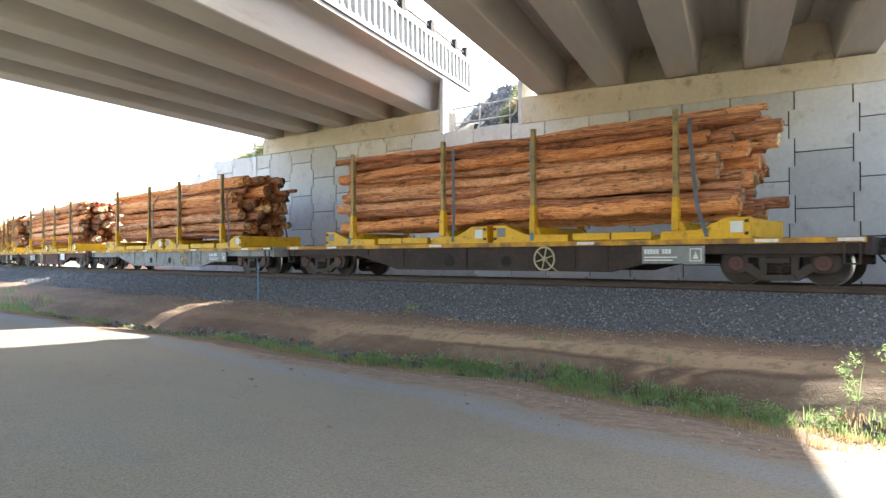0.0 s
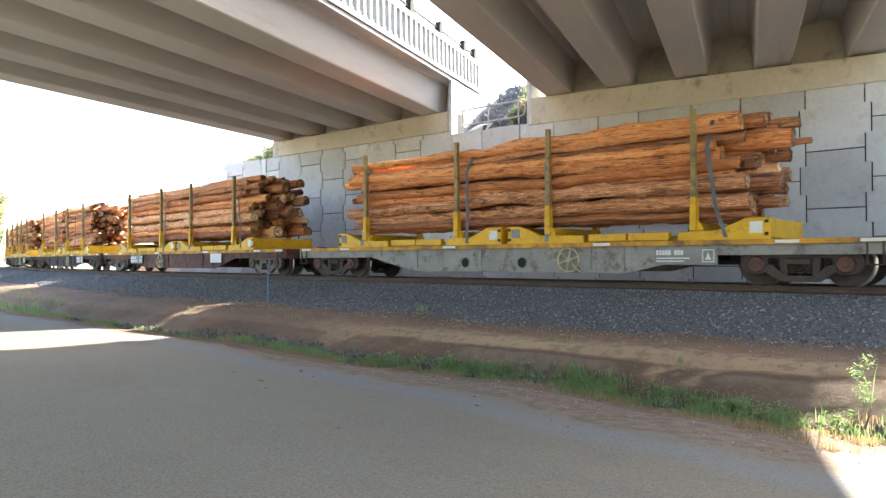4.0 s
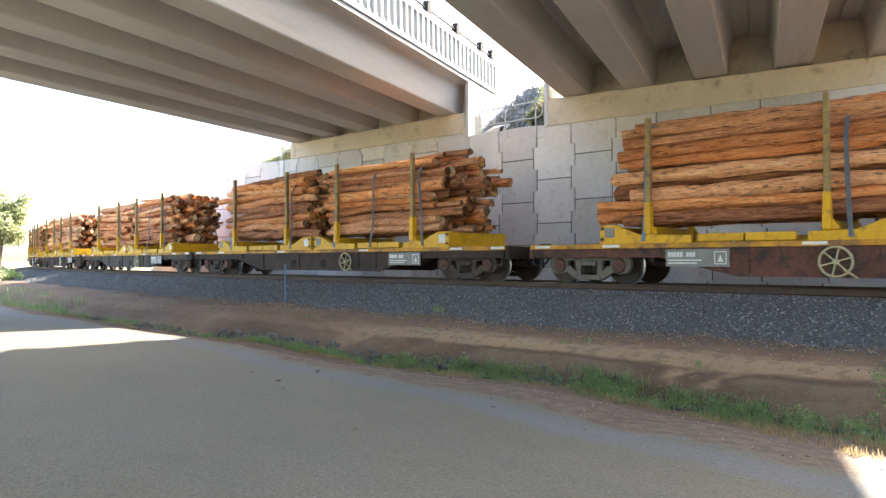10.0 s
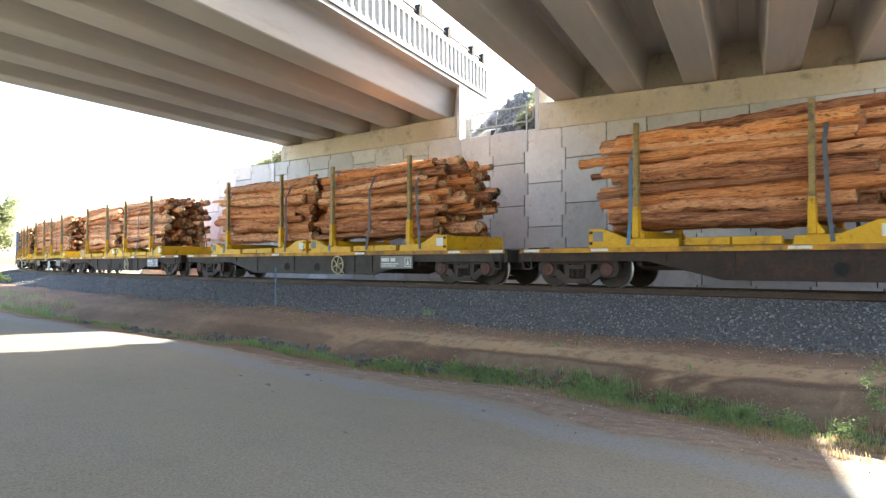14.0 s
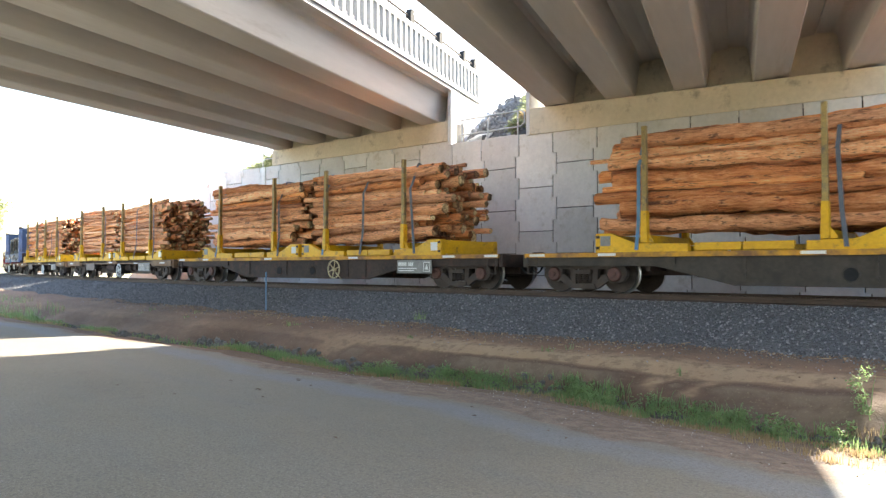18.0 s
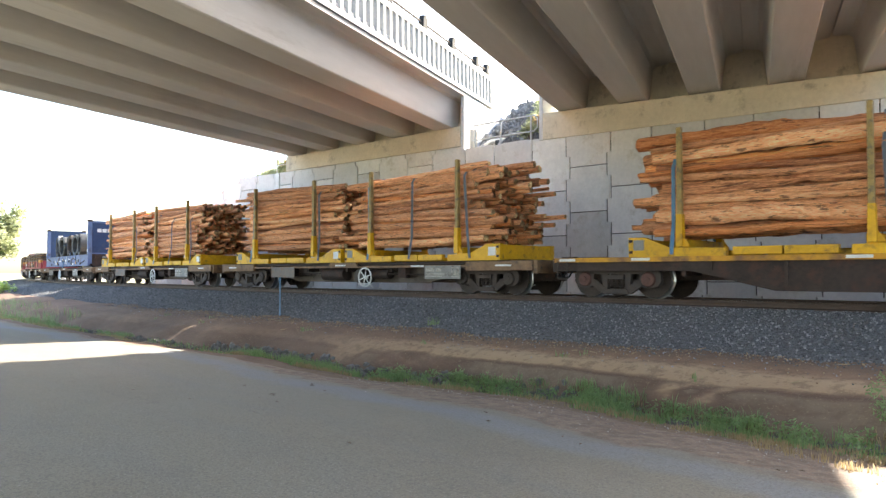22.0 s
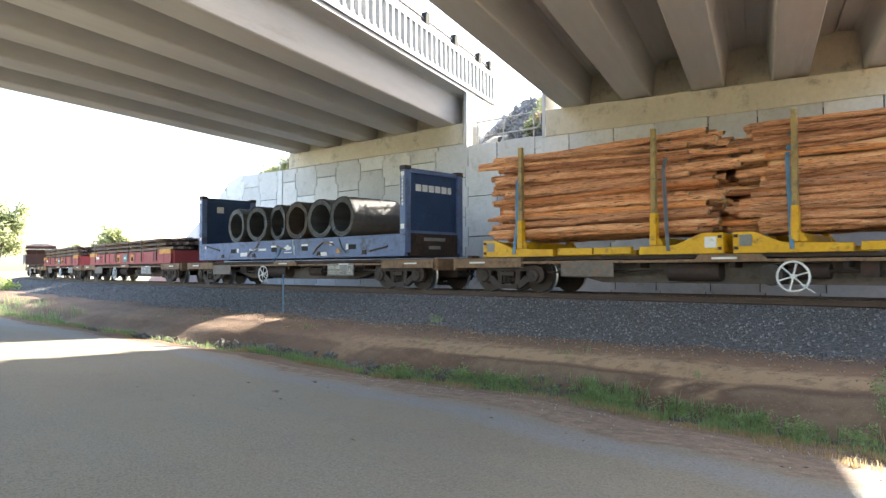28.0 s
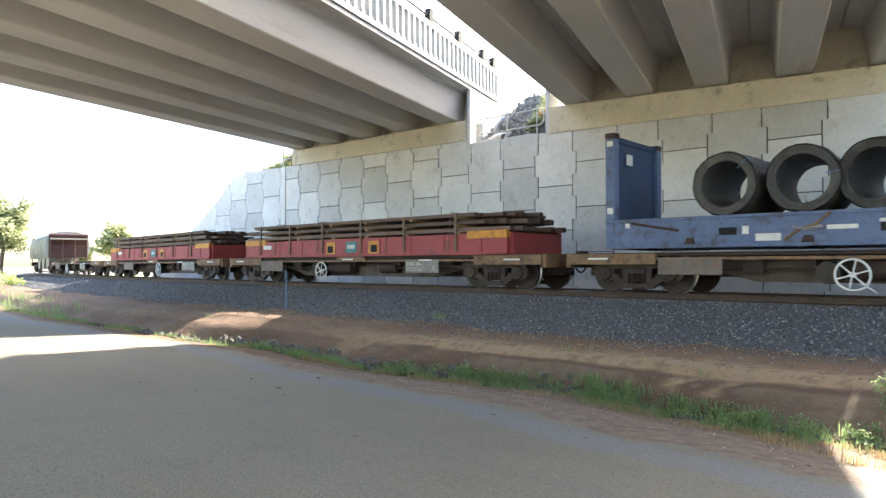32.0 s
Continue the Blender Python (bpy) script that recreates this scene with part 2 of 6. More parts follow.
def end_material(name, core, wood, rim):
    """Sawn log end: paler rings inside a dark rim of bark."""
    m, nt, b = nodes_of(name)
    tc = nt.nodes.new("ShaderNodeTexCoord")
    flat = nt.nodes.new("ShaderNodeVectorMath")
    flat.operation = "MULTIPLY"
    flat.inputs[1].default_value = (0, 1, 1)
    size = nt.nodes.new("ShaderNodeVectorMath")
    size.operation = "LENGTH"
    nt.links.new(tc.outputs["Object"], flat.inputs[0])
    nt.links.new(flat.outputs[0], size.inputs[0])
    col = ramp(nt, size.outputs["Value"], [(0.0, core), (0.35, wood), (0.55, core), (0.78, wood), (0.92, rim)])
    n = noise_of(nt, coords(nt, (1, 1, 1)), 2.2, 5, 0.7)
    col = mix(nt, ramp(nt, n, [(0.42, (0.8, 0.8, 0.8)), (0.56, (0, 0, 0))]), col, rim)
    oi = nt.nodes.new("ShaderNodeObjectInfo")
    col = mix(nt, 1.0, col, ramp(nt, oi.outputs["Random"], [(0.0, (0.6, 0.5, 0.45)), (0.5, (1, 0.95, 0.85)), (1.0, (1.2, 1.15, 1.0))]), "MULTIPLY")
    nt.links.new(col, b.inputs["Base Color"])
    b.inputs["Roughness"].default_value = 0.9
    bump(nt, b, n, 0.5, 0.05)
    return m


# barky, split and stripped logs
LOG_KINDS = [
    (log_material("barky_log", (0.16, 0.075, 0.047), (0.37, 0.19, 0.112), (0.58, 0.36, 0.225), (0.86, 0.64, 0.43), 0.55, 7.0),
     end_material("dark_log_end", (0.46, 0.24, 0.14), (0.60, 0.36, 0.21), (0.10, 0.05, 0.035))),
    (log_material("split_log", (0.30, 0.115, 0.05), (0.66, 0.31, 0.13), (0.84, 0.52, 0.26), (0.95, 0.76, 0.51), 0.575, 8.0),
     end_material("split_log_end", (0.75, 0.38, 0.16), (0.62, 0.28, 0.11), (0.24, 0.10, 0.05))),
    (log_material("stripped_log", (0.34, 0.17, 0.095), (0.66, 0.40, 0.235), (0.86, 0.62, 0.41), (0.97, 0.83, 0.64), 0.57, 13.0),
     end_material("pale_log_end", (0.80, 0.60, 0.36), (0.88, 0.70, 0.45), (0.30, 0.16, 0.09))),
]


def leaf_material(name, a, b2):
    m, nt, b = nodes_of(name)
    geo = nt.nodes.new("ShaderNodeNewGeometry")
    nt.links.new(ramp(nt, geo.outputs["Random Per Island"], [(0.0, a), (1.0, b2)]), b.inputs["Base Color"])
    b.inputs["Roughness"].default_value = 0.6
    b.inputs["Subsurface Weight"].default_value = 0.0
    tr = nt.nodes.new("ShaderNodeBsdfTranslucent")
    tr.inputs["Color"].default_value = (*[min(1, c * 1.6) for c in b2], 1)
    ms = nt.nodes.new("ShaderNodeMixShader")
    ms.inputs[0].default_value = 0.4
    nt.links.new(b.outputs[0], ms.inputs[1])
    nt.links.new(tr.outputs[0], ms.inputs[2])
    nt.links.new(ms.outputs[0], nt.nodes["Material Output"].inputs["Surface"])
    return m


def stone_material():
    """Crushed stone: every stone its own grey."""
    m, nt, b = nodes_of("ballast_stone")
    geo = nt.nodes.new("ShaderNodeNewGeometry")
    col = ramp(nt, geo.outputs["Random Per Island"], [(0.0, (0.03, 0.031, 0.034)), (0.5, (0.12, 0.121, 0.127)), (0.85, (0.24, 0.24, 0.245)), (1.0, (0.42, 0.415, 0.41))])
    nt.links.new(mix(nt, 0.35, col, ramp(nt, noise_of(nt, coords(nt, (1, 1, 1), False), 60, 4), [(0.35, (0.05, 0.05, 0.05)), (0.65, (0.22, 0.22, 0.22))])), b.inputs["Base Color"])
    b.inputs["Roughness"].default_value = 0.9
    return m


STONE = stone_material()
GRASS = leaf_material("grass_blade", (0.058, 0.115, 0.042), (0.22, 0.32, 0.128))
DRY_GRASS = leaf_material("dry_grass", (0.17, 0.115, 0.06), (0.36, 0.27, 0.15))
LEAF = leaf_material("tree_leaf", (0.17, 0.20, 0.11), (0.36, 0.39, 0.23))


# ---------------------------------------------------------------- mesh building
class Geo:
    """Vertices and faces, gathered and turned into one mesh."""

    def __init__(self):
        self.v, self.f, self.m = [], [], []

    def add(self, verts, faces, mat=0):
        n = len(self.v)
        self.v.extend(verts)
        self.f.extend([tuple(i + n for i in f) for f in faces])
        self.m.extend([mat] * len(faces))
        return self

    def box(self, x0, x1, y0, y1, z0, z1, mat=0):
        v = [(x, y, z) for z in (z0, z1) for y in (y0, y1) for x in (x0, x1)]
        return self.add(v, [(0, 2, 3, 1), (4, 5, 7, 6), (0, 1, 5, 4), (2, 6, 7, 3), (0, 4, 6, 2), (1, 3, 7, 5)], mat)

    def tube(self, p0, p1, r, n=8, mat=0, r2=None, caps=True, capmat=None):
        p0, p1 = Vector(p0), Vector(p1)
        q = (p1 - p0).to_track_quat("Z", "Y")
        v = []
        for p, rad in ((p0, r), (p1, r if r2 is None else r2)):
            v += [tuple(p + q @ Vector((rad * math.cos(2 * math.pi * i / n), rad * math.sin(2 * math.pi * i / n), 0))) for i in range(n)]
        self.add(v, [(i, (i + 1) % n, n + (i + 1) % n, n + i) for i in range(n)], mat)
        if caps:
            k = len(self.v) - 2 * n
            self.f += [tuple(k + i for i in reversed(range(n))), tuple(k + n + i for i in range(n))]
            self.m += [mat if capmat is None else capmat] * 2
        return self

    def prism(self, poly, axis, a0, a1, mat=0):
        """A polygon swept along an axis; its points are (y, z), (x, z) or (x, y)."""
        put = {"x": lambda p, a: (a, p[0], p[1]), "y": lambda p, a: (p[0], a, p[1]), "z": lambda p, a: (p[0], p[1], a)}[axis]
        n = len(poly)
        v = [put(p, a0) for p in poly] + [put(p, a1) for p in poly]
        return self.add(v, [tuple(range(n)), tuple(reversed(range(n, 2 * n)))] + [(i, n + i, n + (i + 1) % n, (i + 1) % n) for i in range(n)], mat)

    def ring(self, c, axis, big, small, n=24, k=8, mat=0):
        q = Vector(axis).to_track_quat("Z", "Y")
        v = []
        for i in range(n):
            a = 2 * math.pi * i / n
            for j in range(k):
                b = 2 * math.pi * j / k
                w = Vector(((big + small * math.cos(b)) * math.cos(a), (big + small * math.cos(b)) * math.sin(a), small * math.sin(b)))
                v.append(tuple(Vector(c) + q @ w))
        return self.add(v, [(i * k + j, ((i + 1) % n) * k + j, ((i + 1) % n) * k + (j + 1) % k, i * k + (j + 1) % k) for i in range(n) for j in range(k)], mat)

    def lathe(self, prof, axis="y", n=24, mats=None):
        """(radius, place along the axis) turned round the axis."""
        v = []
        for r, a in prof:
            for i in range(n):
                t = 2 * math.pi * i / n
                v.append({"y": (r * math.cos(t), a, r * math.sin(t)), "x": (a, r * math.cos(t), r * math.sin(t)), "z": (r * math.cos(t), r * math.sin(t), a)}[axis])
        s = len(self.v)
        self.v.extend(v)
        for p in range(len(prof) - 1):
            for i in range(n):
                self.f.append((s + p * n + i, s + p * n + (i + 1) % n, s + (p + 1) * n + (i + 1) % n, s + (p + 1) * n + i))
                self.m.append(mats[p] if mats else 0)
        return self

    def mesh(self, name, mats, bevel=0.0, smooth=False):
        me = bpy.data.meshes.new(name)
        me.from_pydata(self.v, [], self.f)
        for m in (mats if isinstance(mats, (list, tuple)) else [mats]):
            me.materials.append(m)
        me.polygons.foreach_set("material_index", self.m)
        bm = bmesh.new()
        bm.from_mesh(me)
        if len(self.f) < 20000:
            bmesh.ops.recalc_face_normals(bm, faces=bm.faces)
        if bevel:
            sharp = [e for e in bm.edges if len(e.link_faces) == 2 and e.calc_face_angle(0) > 0.6]
            bmesh.ops.bevel(bm, geom=sharp, offset=bevel, segments=2, affect="EDGES", profile=0.7, clamp_overlap=True)
        if smooth:
            for f in bm.faces:
                f.smooth = True
            for e in bm.edges:
                if len(e.link_faces) == 2 and e.calc_face_angle(0) > 0.7:
                    e.smooth = False
        bm.to_mesh(me)
        bm.free()
        return me


def part(name, geo, mats, parent=None, label="", at=None, bevel=0.0, smooth=False):
    """One mesh object, under a thing or a part if one is given."""
    ob = new(name, geo if isinstance(geo, bpy.types.Mesh) else geo.mesh(name, mats, bevel, smooth))
    if parent is not None:
        ob.parent = parent
    if at is not None:
        ob.matrix_basis = at
    return tagged(ob, label)


def thing(name, label, category, group="", at=None):
    ob = new(name)
    if at is not None:
        ob.matrix_basis = at
    return tagged(ob, label, category, group)


def structure(name, geo, mats, label, category, bevel=0.0, smooth=False):
    return tagged(new(name, geo.mesh(name, mats, bevel, smooth)), label, category, kind="structure")


def rnd(a, b):
    return random.uniform(a, b)


# ---------------------------------------------------------------- plan
KAPPA, BEND, ARC, EASE = 0.005468, -12.27, 20.0, 0.0042       # the track bends away from X = BEND on, towards -X
TRACK_Y = 14.03 + 1.25               # track centre where it is straight
WALL_Y = 20.1
SKEW = Vector((-0.306, 0.952, 0.0)).normalized()    # the girders' direction


def track(s, off=0.0):
    """Place and heading (radians) at s metres along the track."""
    u = min(s - BEND, 0.0)
    th = KAPPA * max(u, -ARC)
    x, y = max(s, BEND) + math.sin(th) / KAPPA, TRACK_Y + (1 - math.cos(th)) / KAPPA
    if u < -ARC:                          # a wider curve past the first arc
        th2 = th + EASE * (u + ARC)
        x, y, th = x + (math.sin(th2) - math.sin(th)) / EASE, y + (math.cos(th) - math.cos(th2)) / EASE, th2
    return (x - math.sin(th) * off, y + off * math.cos(th), th)


def drift(x):
    """How far the track has bent away at x."""
    u = max(BEND - x, 0.0)
    if u < ARC:
        return KAPPA * u * u / 2
    v = min(u - ARC, 45.0)
    return KAPPA * ARC * ARC / 2 + v * KAPPA * ARC + EASE * v * v / 2 + max(0.0, u - ARC - 45.0) * (KAPPA * ARC + EASE * 45.0)


def road_edge(x):
    return 7.95 - 0.40 * max(0.0, min(1.0, (-9.0 - x) / 5.0)) - 0.10 * max(0.0, min(x + 5.0, 4.0)) + 0.10 * math.sin(x * 0.9 + 0.5) + 0.05 * math.sin(x * 2.3 + 1)


PROFILE = [(-60, 0.0), (-8, 0.1), (-2, -0.03), (0, 0.0), (2.0, 0.06), (3.8, 0.07), (7.9, -0.20), (8.15, -0.22), (8.55, -0.27), (8.9, -0.33), (9.05, -0.22), (9.25, 0.02), (9.6, 0.19), (10.2, 0.28),
           (10.8, 0.33), (12.0, 0.33), (13.0, 0.3), (18.6, 0.2), (20.2, 0.2), (60, 0.2)]


def ground_z(x, y):
    w = y - drift(x)
    if w < 9.6:
        w += (8.05 - road_edge(x)) * max(0.0, min(1.0, (9.6 - w) / 1.2)) if w > 0 else 0
    for (a, za), (b, zb) in zip(PROFILE, PROFILE[1:]):
        if w <= b:
            z = za + (zb - za) * (w - a) / (b - a)
            break
    else:
        z = 0.2
    if 2.0 < w < 12.0:
        z += 0.13 * max(0.0, min(1.0, (-9.0 - x) / 5.0)) * min(1.0, (w - 2.0) / 2.0, (12.0 - w) / 2.5)
    if 8.0 < w < 13:
        z += 0.07 * (noise.noise((x * 0.55, y * 0.9, 0)) + 0.5 * noise.noise((x * 1.7, y * 2.1, 3)))
    elif w >= 13 or w < -2:
        z += 0.05 * noise.noise((x * 0.2, y * 0.2, 5))
    return z


def axis_steps(parts):
    out = []
    for a, b, step in parts:
        n = max(1, round((b - a) / step))
        out += [a + (b - a) * i / n for i in range(n)]
    return out + [parts[-1][1]]


def bank_material():
    """Bare earth: dark red at the ditch, a pale trodden ridge, dark leaf litter towards the ballast."""
    m, nt, b = nodes_of("dirt")
    v = coords(nt, (1, 1, 1), False)
    wide, mid, fine = noise_of(nt, coords(nt, (0.45, 1, 1), False), 0.9, 5, 0.65), noise_of(nt, v, 5, 6, 0.7), noise_of(nt, v, 32, 5, 0.7)
    at = nt.nodes.new("ShaderNodeAttribute")
    at.attribute_name = "lie"
    add = nt.nodes.new("ShaderNodeMath")
    add.operation = "MULTIPLY_ADD"
    add.inputs[1].default_value = 0.36
    nt.links.new(wide, add.inputs[0])
    nt.links.new(at.outputs["Fac"], add.inputs[2])
    col = ramp(nt, add.outputs[0], [(0.30, (0.20, 0.14, 0.095)), (0.345, (0.125, 0.074, 0.05)), (0.375, (0.17, 0.10, 0.066)), (0.42, (0.37, 0.245, 0.15)), (0.58, (0.41, 0.285, 0.175)), (0.68, (0.25, 0.152, 0.094)), (0.95, (0.165, 0.105, 0.074))])
    # darker brown earth mixed in towards -X
    far = nt.nodes.new("ShaderNodeAttribute")
    far.attribute_name = "westing"
    col = mix(nt, far.outputs["Fac"], col, ramp(nt, wide, [(0.35, (0.105, 0.062, 0.043)), (0.62, (0.215, 0.132, 0.088))]))
    col = mix(nt, ramp(nt, mid, [(0.40, (0.5, 0.5, 0.5)), (0.52, (0, 0, 0))]), col, (0.13, 0.085, 0.055))
    col = mix(nt, ramp(nt, fine, [(0.58, (0, 0, 0)), (0.70, (0.5, 0.5, 0.5))]), col, (0.46, 0.36, 0.22))
    nt.links.new(col, b.inputs["Base Color"])
    b.inputs["Roughness"].default_value = 0.95
    bump(nt, b, mid, 0.9, 0.04)
    return m


def build_ground():
    xs = axis_steps([(-2500, -400, 300), (-400, -120, 40), (-120, -60, 5), (-60, -30, 0.7), (-30, 6, 0.3), (6, 40, 4), (40, 400, 60), (400, 2500, 300)])
    ys = axis_steps([(-2500, -400, 300), (-400, -60, 40), (-60, -4, 4), (-4, 7.2, 0.8), (7.2, 13.2, 0.17), (13.2, 22, 1.0), (22, 60, 4), (60, 400, 40), (400, 2500, 300)])
    g = Geo()
    nx = len(xs)
    g.v = [(x, y + drift(x) * (1 if -4 < y < 60 else 0), 0) for y in ys for x in xs]
    g.v = [(x, y, ground_z(x, y)) for x, y, _ in g.v]
    for j in range(len(ys) - 1):
        for i in range(nx - 1):
            a = j * nx + i
            g.f.append((a, a + 1, a + nx + 1, a + nx))
            far = xs[i] < -60 or xs[i] > 8 or ys[j] < -4 or ys[j] > 22
            g.m.append(1 if far else 0)
    gr = structure("ground", g, [bank_material(), FIELD], "brown bare earth with a shallow ditch beside the road", "ground", smooth=True)
    gr.data.attributes.new("lie", "FLOAT", "POINT").data.foreach_set("value", [max(0.0, min(1.0, ((y - drift(x)) * (1.45 / max(0.9, 1.55 - z) if z > 0 else 1.0) - 8.0) / 6.0)) for x, y, z in g.v])
    gr.data.attributes.new("westing", "FLOAT", "POINT").data.foreach_set("value", [0.85 * max(0.0, min(1.0, (-8.0 - x) / 4.0)) for x, y, _ in g.v])


def road_material():
    """Grey asphalt, worn and patched, with brown dirt carried in from its edge."""
    m, nt, b = nodes_of("asphalt")
    v = coords(nt, (1, 1, 1), False)
    wide, mid, grain = noise_of(nt, v, 0.28, 4), noise_of(nt, v, 1.7, 6, 0.65), noise_of(nt, v, 70, 3)
    col = ramp(nt, wide, [(0.3, (0.213, 0.192, 0.152)), (0.5, (0.246, 0.221, 0.174)), (0.7, (0.25, 0.228, 0.186))])
    col = mix(nt, ramp(nt, mid, [(0.55, (0, 0, 0)), (0.75, (0.6, 0.6, 0.6))]), col, (0.20, 0.175, 0.15))
    band = noise_of(nt, coords(nt, (0.12, 1.1, 1), False), 1.0, 5, 0.6)
    col = mix(nt, ramp(nt, band, [(0.48, (0, 0, 0)), (0.62, (0.4, 0.4, 0.4))]), col, (0.20, 0.195, 0.18))

    def told(name, share, stops):
        at = nt.nodes.new("ShaderNodeAttribute")
        at.attribute_name = name
        add = nt.nodes.new("ShaderNodeMath")
        add.operation = "MULTIPLY_ADD"
        add.inputs[1].default_value = share
        nt.links.new(mid, add.inputs[0])
        nt.links.new(at.outputs["Fac"], add.inputs[2])
        half = nt.nodes.new("ShaderNodeMath")
        half.operation = "MULTIPLY"
        half.inputs[1].default_value = 0.5
        nt.links.new(add.outputs[0], half.inputs[0])
        return ramp(nt, half.outputs[0], stops)

    # a bare bluish strip along the edge, then a shoulder of brown dirt
    col = mix(nt, told("strip", 1.0, [(0.42, (0, 0, 0)), (0.68, (0.75, 0.75, 0.75))]), col, (0.225, 0.235, 0.25))
    col = mix(nt, told("edge", 1.3, [(0.54, (0, 0, 0)), (0.64, (0.92, 0.92, 0.92))]), col, mix(nt, ramp(nt, noise_of(nt, v, 6, 6, 0.7), [(0.42, (0, 0, 0)), (0.6, (1, 1, 1))]), (0.175, 0.115, 0.082), (0.29, 0.205, 0.145)))
    col = mix(nt, ramp(nt, noise_of(nt, v, 38, 4, 0.7), [(0.42, (0.5, 0.5, 0.5)), (0.5, (0, 0, 0))]), col, (0.13, 0.12, 0.105))
    speck = ramp(nt, grain, [(0.57, (0, 0, 0)), (0.68, (0.6, 0.6, 0.6))])
    col = mix(nt, speck, col, (0.42, 0.39, 0.35))
    nt.links.new(col, b.inputs["Base Color"])
    b.inputs["Roughness"].default_value = 0.9
    bump(nt, b, grain, 0.7, 0.008)
    return m


def build_road():
    xs = axis_steps([(-150, -60, 6), (-60, -30, 1.0), (-30, 10, 0.25), (10, 60, 5)])
    ks = axis_steps([(0.0, 0.75, 0.05), (0.75, 1.0, 0.03)])
    g = Geo()
    cols = len(ks)
    near, strip = [], []
    for x in xs:
        e = road_edge(x) + 0.10 * noise.noise((x * 0.9, 4, 0)) + 0.06 * noise.noise((x * 3, 0, 0)) + 0.03 * noise.noise((x * 9, 2, 0))
        for k in ks:
            y = -3.5 + (e + 3.5) * k
            seal = e - 0.45 - 0.95 * max(0.0, min(1.0, (x + 12.0) / 7.0))
            near.append(max(0.0, min(1.0, 0.5 + (y - seal) / 0.9)))
            strip.append(math.exp(-((y - seal + 0.5) / 0.4) ** 2))
            g.v.append((x, y + drift(x), ground_z(x, y + drift(x)) + (0.014 if k < 1 else -0.03)))
    for i in range(len(xs) - 1):
        for k in range(cols - 1):
            a = i * cols + k
            g.f.append((a, a + cols, a + cols + 1, a + 1))
            g.m.append(0)
    road = structure("road", g, road_material(), "worn grey asphalt road with a crumbling edge", "road", smooth=True)
    road.data.attributes.new("edge", "FLOAT", "POINT").data.foreach_set("value", near)
    road.data.attributes.new("strip", "FLOAT", "POINT").data.foreach_set("value", strip)


def along(a, b, step):
    n = max(1, round((b - a) / step))
    return [a + (b - a) * i / n for i in range(n + 1)]


def sweep(section, s0, s1, step, off=0.0):
    """A closed (sideways, up) section swept along the track."""
    g = Geo()
    n = len(section)
    ss = along(s0, s1, step)
    for s in ss:
        for y, z in section:
            x, yy, _ = track(s, y + off)
            g.v.append((x, yy, z))
    for i in range(len(ss) - 1):
        for k in range(n):
            g.f.append((i * n + k, (i + 1) * n + k, (i + 1) * n + (k + 1) % n, i * n + (k + 1) % n))
            g.m.append(0)
    g.f += [tuple(range(n)), tuple(reversed(range(len(g.v) - n, len(g.v))))]
    g.m += [0, 0]
    return g


def build_track():
    top = RAIL - 0.15
    bed = sweep([(-4.75, 0.22), (-4.3, 0.36), (-2.0, top - 0.03), (-1.7, top), (1.7, top), (2.1, top - 0.03), (3.3, 0.05)], -175, 60, 2.0)
    structure("ballast_bed", bed, BALLAST, "bank of dark grey crushed stone ballast under the rails", "ballast", smooth=False)
    for side, tag in ((-1, "near"), (1, "far")):
        r = thing("rail", "worn steel rail with a brown rusty web and a bright head", "rail", "rails of the track")
        sec = [(-0.07, -0.153), (0.07, -0.153), (0.07, -0.135), (0.012, -0.115), (0.012, -0.045), (0.036, -0.035), (0.036, -0.004), (-0.036, -0.004), (-0.036, -0.035), (-0.012, -0.045), (-0.012, -0.115), (-0.07, -0.135)]
        part("rail_body", sweep([(y, z + RAIL) for y, z in sec], -175, 60, 2.0, side * 0.755), RAIL_STEEL, r)
        part("rail_head", sweep([(-0.03, RAIL - 0.004), (0.03, RAIL - 0.004), (0.026, RAIL), (-0.026, RAIL)], -175, 60, 2.0, side * 0.755), RAIL_HEAD, r, "bright worn running surface")
    sl = Geo().prism([(-0.13, -0.11), (0.13, -0.11), (0.1, 0.11), (-0.1, 0.11)], "y", -1.25, 1.25).mesh("sleeper", SLEEPER, 0.01)
    for i in range(150):
        x, y, th = track(-70 + i * 0.65)
        tagged(part("sleeper", sl, None, None, "grey concrete sleeper bedded in ballast", Matrix.Translation((x, y, RAIL - 0.262)) @ Matrix.Rotation(th, 4, "Z")), category="sleeper", group="sleepers")


def stone_shapes(n, rough=0.35):
    """Little broken stones, as vertices and faces."""
    out = []
    for _ in range(n):
        bm = bmesh.new()
        bmesh.ops.create_icosphere(bm, subdivisions=1, radius=1.0)
        sq = Vector((rnd(0.8, 1.3), rnd(0.7, 1.1), rnd(0.55, 0.9)))
        v = [tuple(Vector(a.co) * sq * (1 + rnd(-rough, rough))) for a in bm.verts]
        f = [tuple(b.index for b in a.verts) for a in bm.faces]
        bm.free()
        out.append((v, f))
    return out


def scatter(name, count, place, size, mats, label, category, shapes, lift=0.3):
    g = Geo()
    for _ in range(count):
        x, y, z = place()
        r = size()
        v, f = random.choice(shapes)
        q = Euler((rnd(0, 6.3), rnd(0, 6.3), rnd(0, 6.3))).to_quaternion()
        m = random.randrange(len(mats))
        g.add([tuple(q @ (Vector(p) * r) + Vector((x, y, z + r * lift))) for p in v], f, m)
    return tagged(new(name, g.mesh(name, mats)), label, category, kind="stuff")


